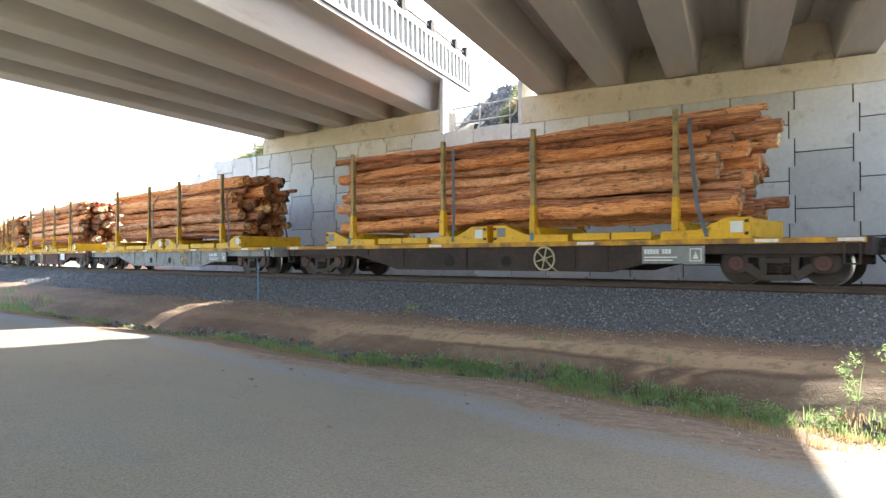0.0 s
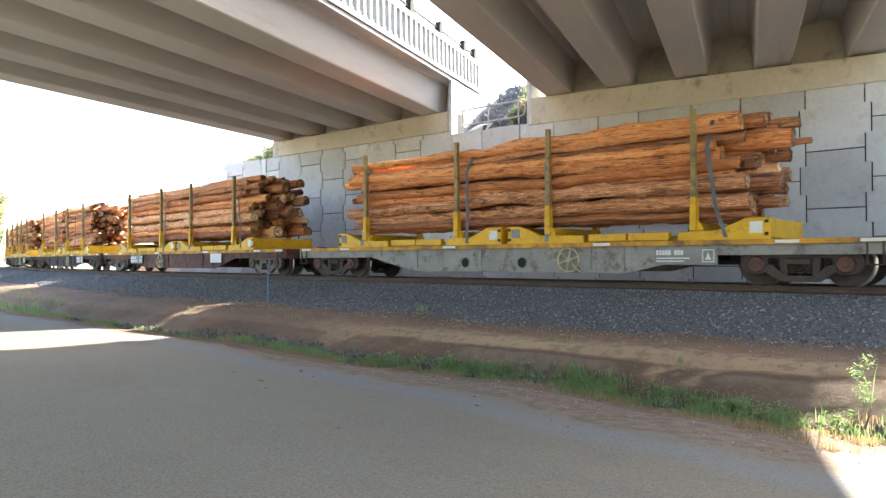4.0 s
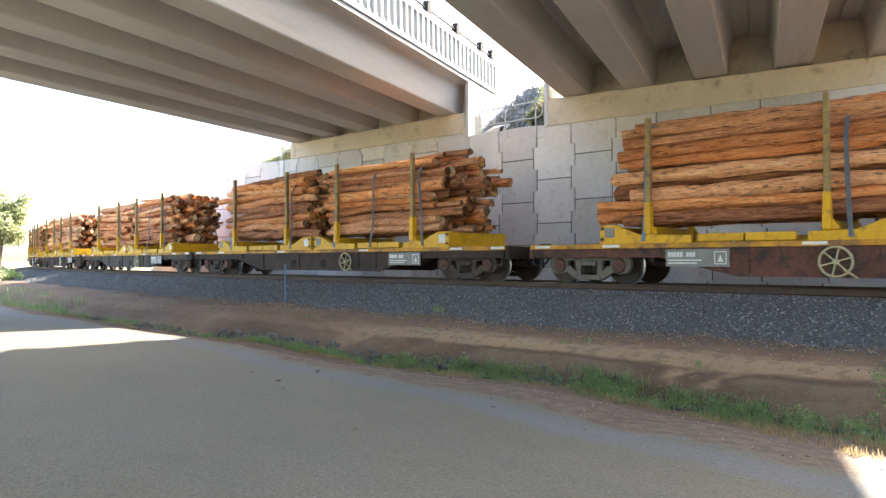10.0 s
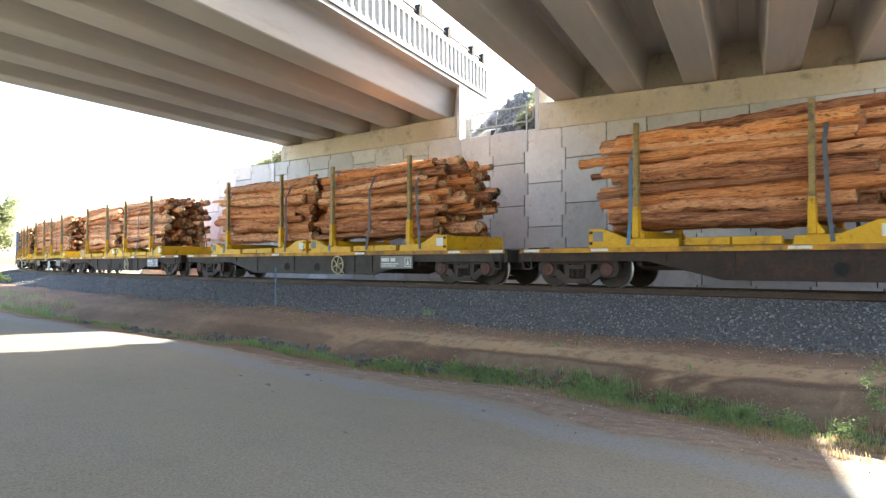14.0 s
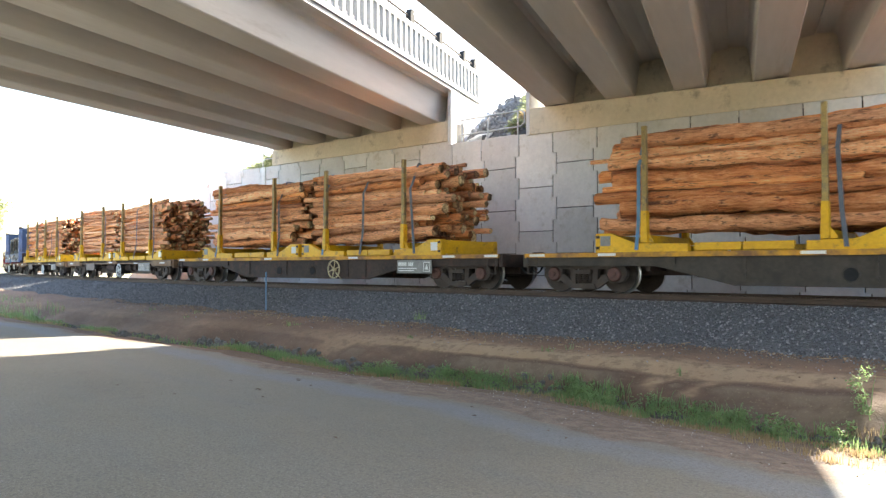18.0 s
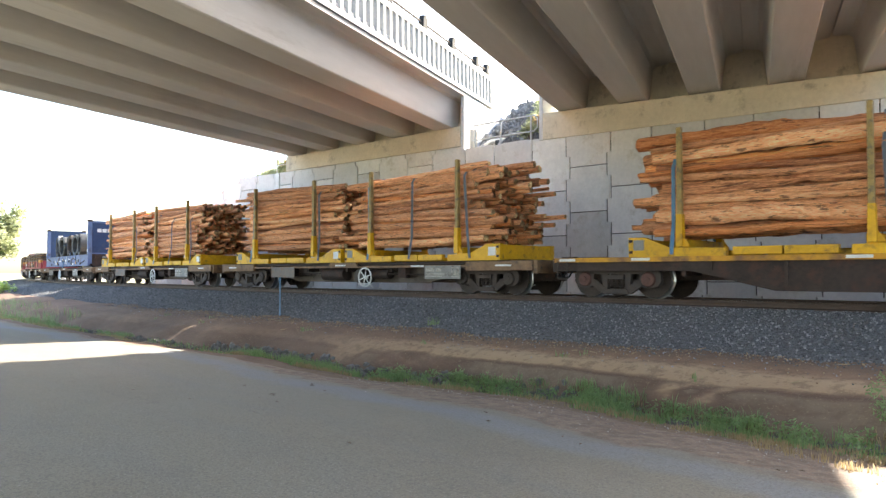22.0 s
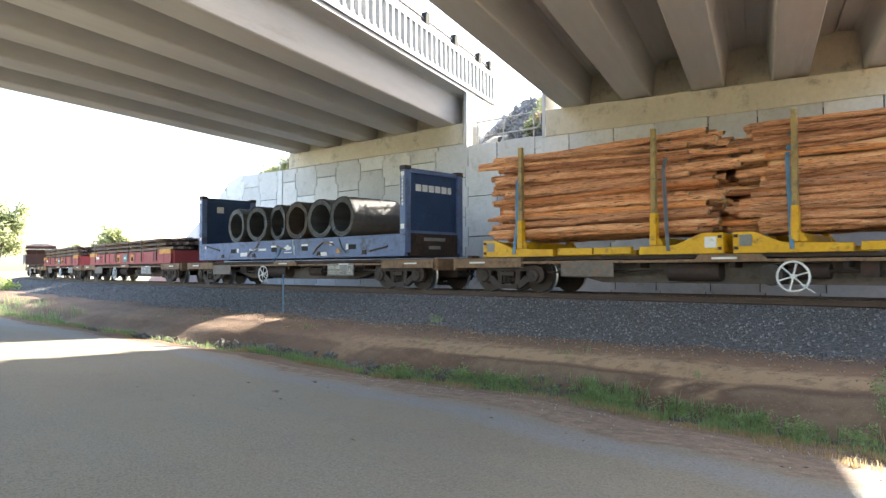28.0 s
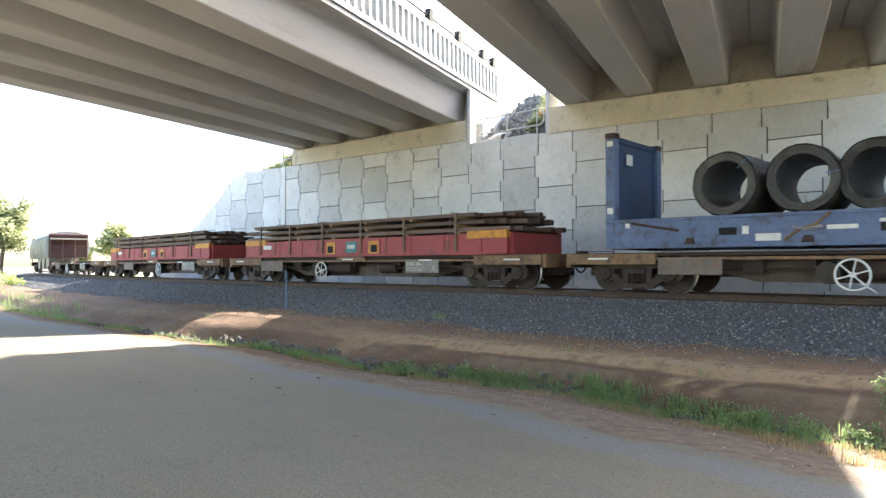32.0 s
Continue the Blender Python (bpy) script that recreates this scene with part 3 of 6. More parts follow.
# ---------------------------------------------------------------- retaining wall
def clip_poly(poly, a, b, c):
    """The part of a polygon where a * x + b * z <= c."""
    out = []
    for i, p in enumerate(poly):
        q = poly[(i + 1) % len(poly)]
        dp, dq = a * p[0] + b * p[1] - c, a * q[0] + b * q[1] - c
        if dp <= 0:
            out.append(p)
        if dp * dq < 0:
            t = dp / (dp - dq)
            out.append((p[0] + t * (q[0] - p[0]), p[1] + t * (q[1] - p[1])))
    return out


WING_TOP = [(-46, -1.3), (-36.5, 3.9), (-35.4, 4.53), (-34.2, 5.27), (-33.1, 6.05), (-32.3, 6.38), (-31.7, 6.48), (-28.3, 6.42), (-27.4, 6.42), (-16.4, 6.33)]


def wall_top(x):
    """Upper edge of the panels at x."""
    for (a, za), (b, zb) in zip(WING_TOP, WING_TOP[1:]):
        if x < b:
            return za + (zb - za) * (x - a) / (b - a)
    if x < -12.9:
        return 6.22
    return 6.15 - 0.022 * (x + 12.9)


def build_wall():
    g = Geo()
    g.prism([(12, -0.1), (12, 5.8), (-31.8, 5.8), (-36.4, 3.7), (-43.2, 0.0), (-43.2, -0.1)], "y", WALL_Y + 0.04, WALL_Y + 0.5)
    wall = structure("wall_north", g, JOINT, "retaining wall of interlocking cross-shaped concrete panels", "wall")
    gx, gz, h = 0.016, 0.012, 0.75
    for k in range(-29, 9):
        x0 = 1.5 * k
        base = 5.05 if k % 2 == 0 else 4.30
        if x0 < -44 or x0 > 10:
            continue
        for j in range(-4, 3):
            zc = base - 0.75 + 1.5 * j
            xc = x0 + 0.75
            half = [(h - 0.07, -h), (h - 0.07, -h / 2), (h + 0.07, -h / 2), (h + 0.07, h / 2), (h - 0.07, h / 2), (h - 0.07, h)]
            half = [(x - gx, z + (gz if z < 0 else -gz) * (1 if abs(z) == h else -1)) for x, z in half]
            poly = [(xc + x, zc + z) for x, z in half] + [(xc - x, zc + z) for x, z in reversed(half)]
            top = wall_top(xc)
            if 0 < top - zc - h < 0.42 and xc > -31:
                poly = [(x, z + 0.45 if z > zc + 0.6 else z) for x, z in poly]
            elif xc > -31 and top - (zc - h) < 0.42:
                continue
            slope = (wall_top(xc + 0.6) - wall_top(xc - 0.6)) / 1.2
            poly = clip_poly(poly, -slope, 1.0, top - slope * xc)
            poly = clip_poly(poly, 0.0, -1.0, 0.0) if poly else poly
            if len(poly) < 3 or max(z for _, z in poly) - min(z for _, z in poly) < 0.1:
                continue
            q = Geo()
            n = len(poly)
            inner = []
            cx, cz = sum(p[0] for p in poly) / n, sum(p[1] for p in poly) / n
            out = rnd(-0.008, 0.008)
            q.v = [(x - xc, 0.16, z - zc) for x, z in poly] + [(x - xc, out + 0.015, z - zc) for x, z in poly] + [(x - xc - math.copysign(0.012, x - cx), out, z - zc - math.copysign(0.012, z - cz)) for x, z in poly]
            for r in (0, n):
                q.f += [(r + i, r + (i + 1) % n, r + n + (i + 1) % n, r + n + i) for i in range(n)]
            q.f.append(tuple(range(2 * n, 3 * n)))
            q.m = [0] * len(q.f)
            part("panel", q, CONCRETE, wall, at=Matrix.Translation((xc, WALL_Y, zc)))
    # round pilaster on the wing and a coping on the open parts
    p = Geo().box(-28.35, -28.05, WALL_Y - 0.06, WALL_Y + 0.02, 0.1, 6.4)
    part("pilaster", p, CONCRETE, wall, bevel=0.02)
    return wall


def headstock(name, x0, x1, t0, t1, b0, b1):
    g = Geo()
    y0, y1 = WALL_Y - 0.05, WALL_Y + 1.0
    v = [(x0, y0, b0), (x1, y0, b1), (x1, y0, t1), (x0, y0, t0), (x0, y1, b0), (x1, y1, b1), (x1, y1, t1), (x0, y1, t0)]
    g.add(v, [(0, 1, 2, 3), (5, 4, 7, 6), (3, 2, 6, 7), (0, 4, 5, 1), (0, 3, 7, 4), (1, 5, 6, 2)])
    return structure(name, g, CAP_CONCRETE, "long cast concrete headstock bearing the girder ends", "abutment", bevel=0.02)


# ---------------------------------------------------------------- bridges
def across(x, t, skew=None):
    """A point t metres along the girders from the wall line, starting at x on it."""
    return Vector((x, WALL_Y, 0)) + (skew or SKEW) * t


def girder_mesh(length, fl):
    sec = [(-0.42, 0.0), (0.42, 0.0), (0.45, 0.03), (0.58, 1.02), (0.68, 1.10), (fl, 1.13), (fl, 1.24), (-fl, 1.24), (-fl, 1.13), (-0.68, 1.10), (-0.58, 1.02), (-0.45, 0.03)]
    g = Geo().prism(sec, "y", -length, 0.55)
    return g.mesh("girder", GIRDER)


def build_bridge(label, centres, soffits, x0, x1, turn, grade, flange):
    """Girders, slab, parapets and back wall of one carriageway."""
    length = 34.0
    b = thing("road_bridge", label, "bridge", "twin road bridges")
    tilt = Matrix.Rotation(turn, 4, "Z") @ Matrix.Rotation(math.atan(grade), 4, "X")
    skew = Vector((-math.sin(turn), math.cos(turn), 0.0))
    first, rest = girder_mesh(length, 1.05), girder_mesh(length, flange)
    for x, z in zip(centres, soffits):
        part("girder", first if x == centres[0] else rest, None, b, at=Matrix.Translation((x, WALL_Y, z + 0.02)) @ tilt)
    zl, zr = soffits[0] + 1.262, soffits[-1] + 1.262
    g = Geo()
    for t in (-length, 3.0):
        for x, z in ((x0, zl), (x1, zr), (x1, zr + 0.22), (x0, zl + 0.22)):
            p = across(x, t, skew)
            g.v.append((p.x, p.y, z + grade * t))
    g.f = [(3, 2, 1, 0), (4, 5, 6, 7), (0, 1, 5, 4), (2, 3, 7, 6), (1, 2, 6, 5), (3, 0, 4, 7)]
    g.m = [0] * 6
    part("deck_slab", g, GIRDER, b)
    for x, z, side in ((x0, zl, -1), (x1, zr, 1)):
        at = Matrix.Translation((x, WALL_Y, z - 0.08)) @ tilt
        part("parapet", parapet_geo(length, side), PARAPET, b, "pale concrete parapet with tapered vertical slots", at)
        part("top_rail", Geo().tube((side * -0.12, -length, 1.55), (side * -0.12, 2.83, 1.55), 0.035, 8), BOGIE, b, "thin dark steel rail above the parapet", at)
        bm = Geo().prism([(-0.14, -0.32), (0.16, -0.32), (0.16, 0.23), (-0.04, 0.23), (-0.14, 0.07)], "x", -0.10, 0.10).mesh("rail_bracket", BLACK, 0.02)
        for t in [2.83] + [1.56 - 2.55 * i for i in range(14)]:
            part("rail_bracket", bm, None, b, "black bracket holding the top rail", at @ Matrix.Translation((side * -0.12, t, 1.56)))
    w = Geo()
    for x, t in ((x0 + 0.1, 0.62), (x1 - 0.1, 0.62), (x1 - 0.1, 0.85), (x0 + 0.1, 0.85)):
        p = across(x, t, skew)
        w.v.append((p.x, p.y, 6.3))
    w.v += [(x, y, zl if i in (0, 3) else zr) for i, (x, y, _) in enumerate(w.v[:4])]
    w.f = [(3, 2, 1, 0), (4, 5, 6, 7), (0, 1, 5, 4), (1, 2, 6, 5), (2, 3, 7, 6), (3, 0, 4, 7)]
    w.m = [0] * 6
    part("back_wall", w, CAP_CONCRETE, b)
    # blade pier under the far end
    c = across((x0 + x1) / 2, -length + 1.0, skew)
    part("pier", Geo().box(-2.6, 2.6, -0.45, 0.45, -0.3, min(soffits) - grade * length), CAP_CONCRETE, b, "plain concrete blade pier", Matrix.Translation((c.x, c.y, 0)) @ Matrix.Rotation(0.0, 4, "Z"), bevel=0.03)
    return b


def parapet_geo(length, side):
    """Solid parapet with a row of tapered slots standing proud as ribs on its outer face."""
    g = Geo()
    e = 0.06 * side
    back = -0.10 * side
    a, b = sorted((-0.24 * side, back))
    g.box(a, b, -length, 3.3, 0.0, 1.28)
    lo, hi = sorted((e, back))
    g.box(lo, hi, -length, 3.3, 0.0, 0.15)
    g.box(lo, hi, -length, 3.3, 1.10, 1.28)
    y = -length + 0.2
    while y < 3.2:
        w0, w1 = 0.07, 0.12
        g.add([(back, y - w1, 0.151), (e, y - w0, 0.151), (e, y + w0, 0.151), (back, y + w1, 0.151), (back, y - w1, 1.099), (e, y - w0, 1.099), (e, y + w0, 1.099), (back, y + w1, 1.099)],
              [(0, 1, 5, 4), (1, 2, 6, 5), (2, 3, 7, 6), (0, 4, 7, 3)])
        y += 0.40
    return g


def wing(name, x, z0, z1, t1, thick, label):
    g = Geo()
    for t in (0.0, t1):
        for dx, z in ((0, z0), (thick, z0), (thick, z1), (0, z1)):
            p = across(x, t)
            g.v.append((p.x + dx, p.y - 0.04, z))
    g.f = [(3, 2, 1, 0), (4, 5, 6, 7), (0, 1, 5, 4), (2, 3, 7, 6), (1, 2, 6, 5), (3, 0, 4, 7)]
    g.m = [0] * 6
    return structure(name, g, CONCRETE, label, "wall", bevel=0.02)


def build_bridges():
    headstock("abutment_west", -27.5, -16.62, 7.11, 7.10, 6.43, 6.335)
    headstock("abutment_east", -12.95, -0.5, 7.03, 6.48, 6.12, 5.84)
    build_bridge("pale concrete road bridge on five box-shaped girders", [-17.55 - 2.374 * i for i in range(5)], [7.10 + 0.0229 * i for i in range(5)], -28.2, -16.45, 0.3212, 0.0227, 1.113)
    build_bridge("concrete road bridge on five girders, dark below", [-11.916 + 2.2392 * i for i in range(5)], [7.0 - 0.0909 * i for i in range(5)], -12.45, -1.50, 0.292, 0.0006, 1.058)
    wing("wing_wall_west", -16.60, 6.2, 8.34, 5.0, 0.16, "white concrete wing wall beside the bridge end")
    wing("wing_wall_east", -13.10, 6.1, 8.2, 5.0, 0.14, "pale concrete wing wall beside the bridge end")


def mound_z(y):
    """Height of the rock batter between the bridges."""
    return 6.12 + min(3.0, max(0.0, y - WALL_Y - 0.45) * 0.55)


def build_embankment():
    """Earth behind the wall: level beside it, rising between the bridges, with an added unseen rise in the east."""
    g = Geo()
    xs = axis_steps([(-60, -36, 3), (-36, -12, 0.5), (-12, -5.0, 3.5), (-5.0, 0.8, 0.29), (0.8, 14, 3)])
    ys = axis_steps([(WALL_Y + 0.5, WALL_Y + 6, 0.4), (WALL_Y + 6, WALL_Y + 40, 4)])
    for y in ys:
        for x in xs:
            z = min(wall_top(max(x, -44)) - 0.08 if x > -44 else 0.2, 6.3) if x > -60 else 0.2
            rise = max(0.0, y - WALL_Y - 1.0)
            shift = 0.31 * (y - WALL_Y)
            if -16.6 - shift < x < -12.5:
                z = mound_z(y)
            # added rise out of view, its height set to shade the bank by the track
            elif x > -1.7 - shift and x > -5.0:
                z = 6.0 + min(1.8, max(0.0, y - WALL_Y - 0.4) * 2.2)
            elif x >= -12.5:
                z = 6.0
            elif x > -44:
                z = max(0.2, z) + min(1.2, rise * 0.2)
            z += 0.08 * noise.noise((x * 0.8, y * 0.8, 1))
            g.v.append((x, y, z))
    nx = len(xs)
    for j in range(len(ys) - 1):
        for i in range(nx - 1):
            a = j * nx + i
            g.f.append((a, a + 1, a + nx + 1, a + nx))
            g.m.append(1 if -19.6 < xs[i] < -12.6 and ys[j] < WALL_Y + 10 else 0)
    structure("embankment", g, [FIELD, ROCK], "grassy earth bank behind the retaining wall", "ground", smooth=True)


# ---------------------------------------------------------------- wagons (local: x along the train, y towards the wall, z from the rail top)
AXLE_Z, WHEEL_BASE = 0.42, 1.53


def wheelset(parent, x):
    g = Geo()
    for s in (-1, 1):
        a = s * 0.72
        prof = [(0.923 * r, w) for r, w in [(0.10, a - 0.09 * s), (0.14, a + 0.09 * s), (0.30, a + 0.05 * s), (0.385, a + 0.07 * s), (0.445, a + 0.07 * s), (0.455, a - 0.055 * s), (0.485, a - 0.065 * s), (0.485, a - 0.085 * s), (0.40, a - 0.085 * s), (0.12, a - 0.04 * s)]]
        g.lathe(prof, "y", 28, [0, 0, 0, 0, 1, 1, 1, 0, 0])
        for i in range(3):
            t = i * 2.094
            g.tube((0.2 * math.cos(t), a + 0.09 * s, 0.2 * math.sin(t)), (0.2 * math.cos(t), a + 0.11 * s, 0.2 * math.sin(t)), 0.03, 6)
    g.tube((0, -0.95, 0), (0, 0.95, 0), 0.075, 12)
    return part("wheelset", g, [WHEEL, TREAD], parent, "iron wheels with bright treads on one axle", pose(x, 0, AXLE_Z), smooth=True)


def build_bogie(parent, x, frame_mat, hub_mat):
    g = Geo().box(-0.18, 0.18, -0.95, 0.95, 0.42, 0.62).box(-0.32, 0.32, -0.3, 0.3, 0.6, 0.72)
    b = part("bogie", g, UNDERFRAME, parent, "cast iron two-axle bogie", pose(x, 0, 0), bevel=0.015)
    sf = Geo()
    sf.prism([(-1.24, 0.56), (-1.18, 0.68), (-1.0, 0.74), (1.0, 0.74), (1.18, 0.68), (1.24, 0.56), (1.0, 0.55), (0.6, 0.585), (-0.6, 0.585), (-1.0, 0.55)], "y", -0.07, 0.07)
    for s in (-1, 1):
        sf.prism([(s * 1.24, 0.57), (s * 1.235, 0.40), (s * 1.15, 0.29), (s * 1.0, 0.255), (s * 0.80, 0.255), (s * 0.68, 0.30), (s * 0.65, 0.60)], "y", -0.066, 0.066)
        sf.prism([(s * 0.72, 0.30), (s * 0.66, 0.46), (s * 0.56, 0.44), (s * 0.27, 0.215), (s * 0.30, 0.10), (s * 0.40, 0.105)], "y", -0.069, 0.069)
        sf.prism([(s * 0.42, 0.60), (s * 0.25, 0.60), (s * 0.25, 0.2), (s * 0.40, 0.30)], "y", -0.062, 0.062)
    sf.prism([(-0.38, 0.10), (0.38, 0.10), (0.32, 0.225), (-0.32, 0.225)], "y", -0.10, 0.10)
    sf.prism([(-0.24, 0.46), (0.24, 0.46), (0.24, 0.57), (-0.24, 0.57)], "y", -0.11, 0.05)
    sf.v = [(x2 * 0.845, y, z * 0.915) for x2, y, z in sf.v]
    sfm = sf.mesh("side_frame", frame_mat, 0.012)
    hub = Geo().lathe([(0.0, -0.11), (0.05, -0.11), (0.06, -0.095), (0.14, -0.09), (0.165, -0.06), (0.165, 0.06)], "y", 16).mesh("axle_box", hub_mat, 0, True)
    spr = Geo()
    turns, seg, k = 5, 14, 6
    for i in range(turns * seg + 1):
        a = 2 * math.pi * i / seg
        for j in range(k):
            b2 = 2 * math.pi * j / k
            rr = 0.06 + 0.016 * math.cos(b2)
            spr.v.append((rr * math.cos(a), rr * math.sin(a), 0.25 + 0.22 * i / (turns * seg) + 0.016 * math.sin(b2)))
    for i in range(turns * seg):
        for j in range(k):
            spr.f.append((i * k + j, i * k + (j + 1) % k, (i + 1) * k + (j + 1) % k, (i + 1) * k + j))
            spr.m.append(0)
    sprm = spr.mesh("spring", WHEEL, 0, True)
    for s in (-1, 1):
        f = part("side_frame", sfm, None, b, at=pose(0, s * 0.99, 0))
        for k in (-0.14, 0.0, 0.14):
            part("spring", sprm, None, b, at=pose(k, s * 0.99, -0.02))
        for k in (-WHEEL_BASE / 2, WHEEL_BASE / 2):
            part("axle_box", hub, None, b, at=pose(k, s * 1.02, AXLE_Z, 0, 0, 0 if s < 0 else 180))
    for k in (-WHEEL_BASE / 2, WHEEL_BASE / 2):
        wheelset(b, k)
    return b


def coupler(parent, x, s):
    g = Geo().box(min(x, x + s * 0.5), max(x, x + s * 0.5), -0.09, 0.09, 0.72, 0.9)
    g.prism([(x + s * 0.42, -0.16), (x + s * 0.60, -0.17), (x + s * 0.66, -0.05), (x + s * 0.55, 0.12), (x + s * 0.42, 0.16)], "z", 0.66, 0.96)
    part("coupler", g, UNDERFRAME, parent, "heavy cast automatic coupler", bevel=0.02)
    h = Geo()
    for i in range(9):
        a = math.pi * i / 9
        h.tube((x + s * (0.1 + 0.5 * i / 9), -0.35, 0.75 - 0.32 * math.sin(a)), (x + s * (0.1 + 0.5 * (i + 1) / 9), -0.35, 0.75 - 0.32 * math.sin(math.pi * (i + 1) / 9)), 0.022, 6)
    part("brake_hose", h, BLACK, parent, "hanging black brake hose")


def hand_wheel(parent, x, z, r, m, label):
    y = -1.28
    wh = part("brake_wheel", Geo().ring((0, 0, 0), (0, 1, 0), r, 0.022, 28, 8), m, parent, label, pose(x, y, z), smooth=True)
    sp = Geo().tube((0.04, 0, 0), (r - 0.01, 0, 0), 0.016, 6).mesh("spoke", m)
    for i in range(6):
        part("spoke", sp, None, wh, at=Matrix.Rotation(-math.pi * i / 3 - 0.3, 4, "Y"))
    part("hub", Geo().tube((0, -0.03, 0), (0, 0.10, 0), 0.05, 10), m, wh, smooth=True)
    part("brake_lever", Geo().tube((0.12, 0.02, -0.14), (0.36, 0.0, -0.30), 0.018, 6), m, parent, "short lever beside the brake wheel", pose(x, y, z))


def id_board(parent, x, z, w=0.95, h=0.34, m=None, y=-1.262):
    g = Geo().box(-w / 2, w / 2, -0.006, 0.012, -h / 2, h / 2)
    b = part("number_board", g, m or BOARD, parent, "grey painted board with unreadable lettering", pose(x, y, z))
    t = Geo()
    for i in range(9):
        if i != 5:
            x0 = -w / 2 + 0.05 + i * 0.065
            t.box(x0, x0 + 0.05, -0.011, -0.0062, 0.02, 0.12)
    t.box(-w / 2 + 0.05, 0.1, -0.011, -0.0062, -0.06, -0.035)
    t.box(-w / 2 + 0.05, 0.0, -0.011, -0.0062, -0.12, -0.095)
    x0, x1, c = w / 2 - 0.30, w / 2 - 0.06, 0.018
    t.box(x0, x1, -0.011, -0.0062, 0.11, 0.11 + c).box(x0, x1, -0.011, -0.0062, -0.13, -0.13 + c)
    t.box(x0, x0 + c, -0.011, -0.0062, -0.111, 0.109).box(x1 - c, x1, -0.011, -0.0062, -0.111, 0.109)
    t.prism([(x0 + 0.06, -0.08), (x1 - 0.06, -0.08), ((x0 + x1) / 2, 0.07)], "y", -0.011, -0.0062)
    part("lettering", t, WHITE if m is None else RUSTY_WHITE, b, "white painted lettering bars")


def sill_poly(half, belly, top=0.80, thin=0.62, low=0.30):
    return [(-half, top), (half, top), (half, thin), (belly + 1.6, thin), (belly, low), (-belly, low), (-belly - 1.6, thin), (-half, thin)]


def build_wagon_a(frame_mat=None, bogie_mat=None, hub_mat=None, wheel_x=1.2, board_x=3.95, plate_x=None, holes=(0.15, -1.8)):
    """Long flat wagon with deep fish-bellied side sills."""
    fm, bmat, hm = frame_mat or UNDERFRAME, bogie_mat or BOGIE, hub_mat or RED_HUB
    w = thing("flat_wagon", "long steel flat wagon with deep sills and orange deck edge", "railway wagon", "wagons of the train")
    part("deck", Geo().box(-8.02, 8.02, -1.20, 1.20, 0.83, 0.90), DECK, w, bevel=0.008)
    edge = Geo()
    for s in (-1, 1):
        edge.box(-8.04, 8.04, s * 1.235 - 0.03, s * 1.235 + 0.03, 0.80, 0.905)
    part("deck_edge", edge, DECK_EDGE, w, "orange painted deck edge", bevel=0.008)
    mark = Geo().box(0, 0.42, -0.003, 0.003, -0.03, 0.03).mesh("reflector_strip", WHITE)
    for x in (-7.9, -6.1, -2.0, 2.4, 6.2, 7.6):
        part("reflector_strip", mark, None, w, "white reflective strip", pose(x, -1.269, 0.855))
    sill = Geo().prism(sill_poly(7.98, 3.2, 0.80, 0.60, 0.22), "y", -0.03, 0.03).mesh("side_sill", fm, 0.01)
    # the sill is solid: a black disc paints the shade inside each hole
    hm2 = Geo().ring((0, 0, 0), (0, 1, 0), 0.135, 0.018, 20, 6).tube((0, 0.012, 0), (0, -0.008, 0), 0.13, 20, 1).mesh("sill_hole", [fm, BLACK])
    for s in (-1, 1):
        sl = part("side_sill", sill, None, w, "deep riveted side sill", pose(0, s * 1.17, 0))
        if s < 0:
            for x in holes:
                part("sill_hole", hm2, None, sl, "rimmed black disc for the shade in a round hole", pose(x, -0.036, 0.45))
            for x in (-4.4, -3.0, -0.8, 2.3, 3.1):
                part("sill_rib", Geo().box(-0.03, 0.03, -0.03, 0.0, 0.62 if abs(x) > 3.4 else 0.30, 0.79), fm, sl, at=pose(x, -0.03, 0))
    cs = Geo().box(-7.98, 7.98, -0.25, 0.25, 0.40, 0.79)
    for x in (-5, -3.4, -1.7, 0, 1.7, 3.4, 5):
        cs.box(x - 0.05, x + 0.05, -1.13, -0.26, 0.5, 0.82).box(x - 0.05, x + 0.05, 0.26, 1.13, 0.5, 0.82)
    part("centre_sill", cs, UNDERFRAME, w)
    for a, b2, r in ((0.6, 1.5, 0.18), (-2.6, -1.2, 0.2)):
        part("air_tank", Geo().tube((a, -0.58, 0.49), (b2, -0.58, 0.49), r, 16), UNDERFRAME, w, smooth=True)
    for s in (-1, 1):
        part("headstock", Geo().box(s * 8.06 - 0.06, s * 8.06 + 0.06, -1.2, 1.2, 0.58, 0.9), fm, w, bevel=0.015)
        coupler(w, s * 7.92, s)
        st = Geo().tube((s * 7.95, -1.26, 0.82), (s * 7.95, -1.26, 0.42), 0.018, 6).tube((s * 7.7, -1.26, 0.82), (s * 7.7, -1.26, 0.42), 0.018, 6).tube((s * 7.95, -1.26, 0.42), (s * 7.7, -1.26, 0.42), 0.018, 6)
        part("foot_step", st, BOGIE, w, "bent steel foot step")
        build_bogie(w, s * 6.57, bmat, hm)
    hand_wheel(w, wheel_x, 0.51, 0.27, CREAM, "cream spoked hand brake wheel")
    id_board(w, board_x, 0.59, 1.31, 0.36)
    if plate_x is not None:
        p = Geo().box(-0.42, 0.42, -0.006, 0.008, -0.17, 0.17)
        part("white_plate", p, WHITE, w, "blank white plate", pose(plate_x, -1.262, 0.62))
    return w


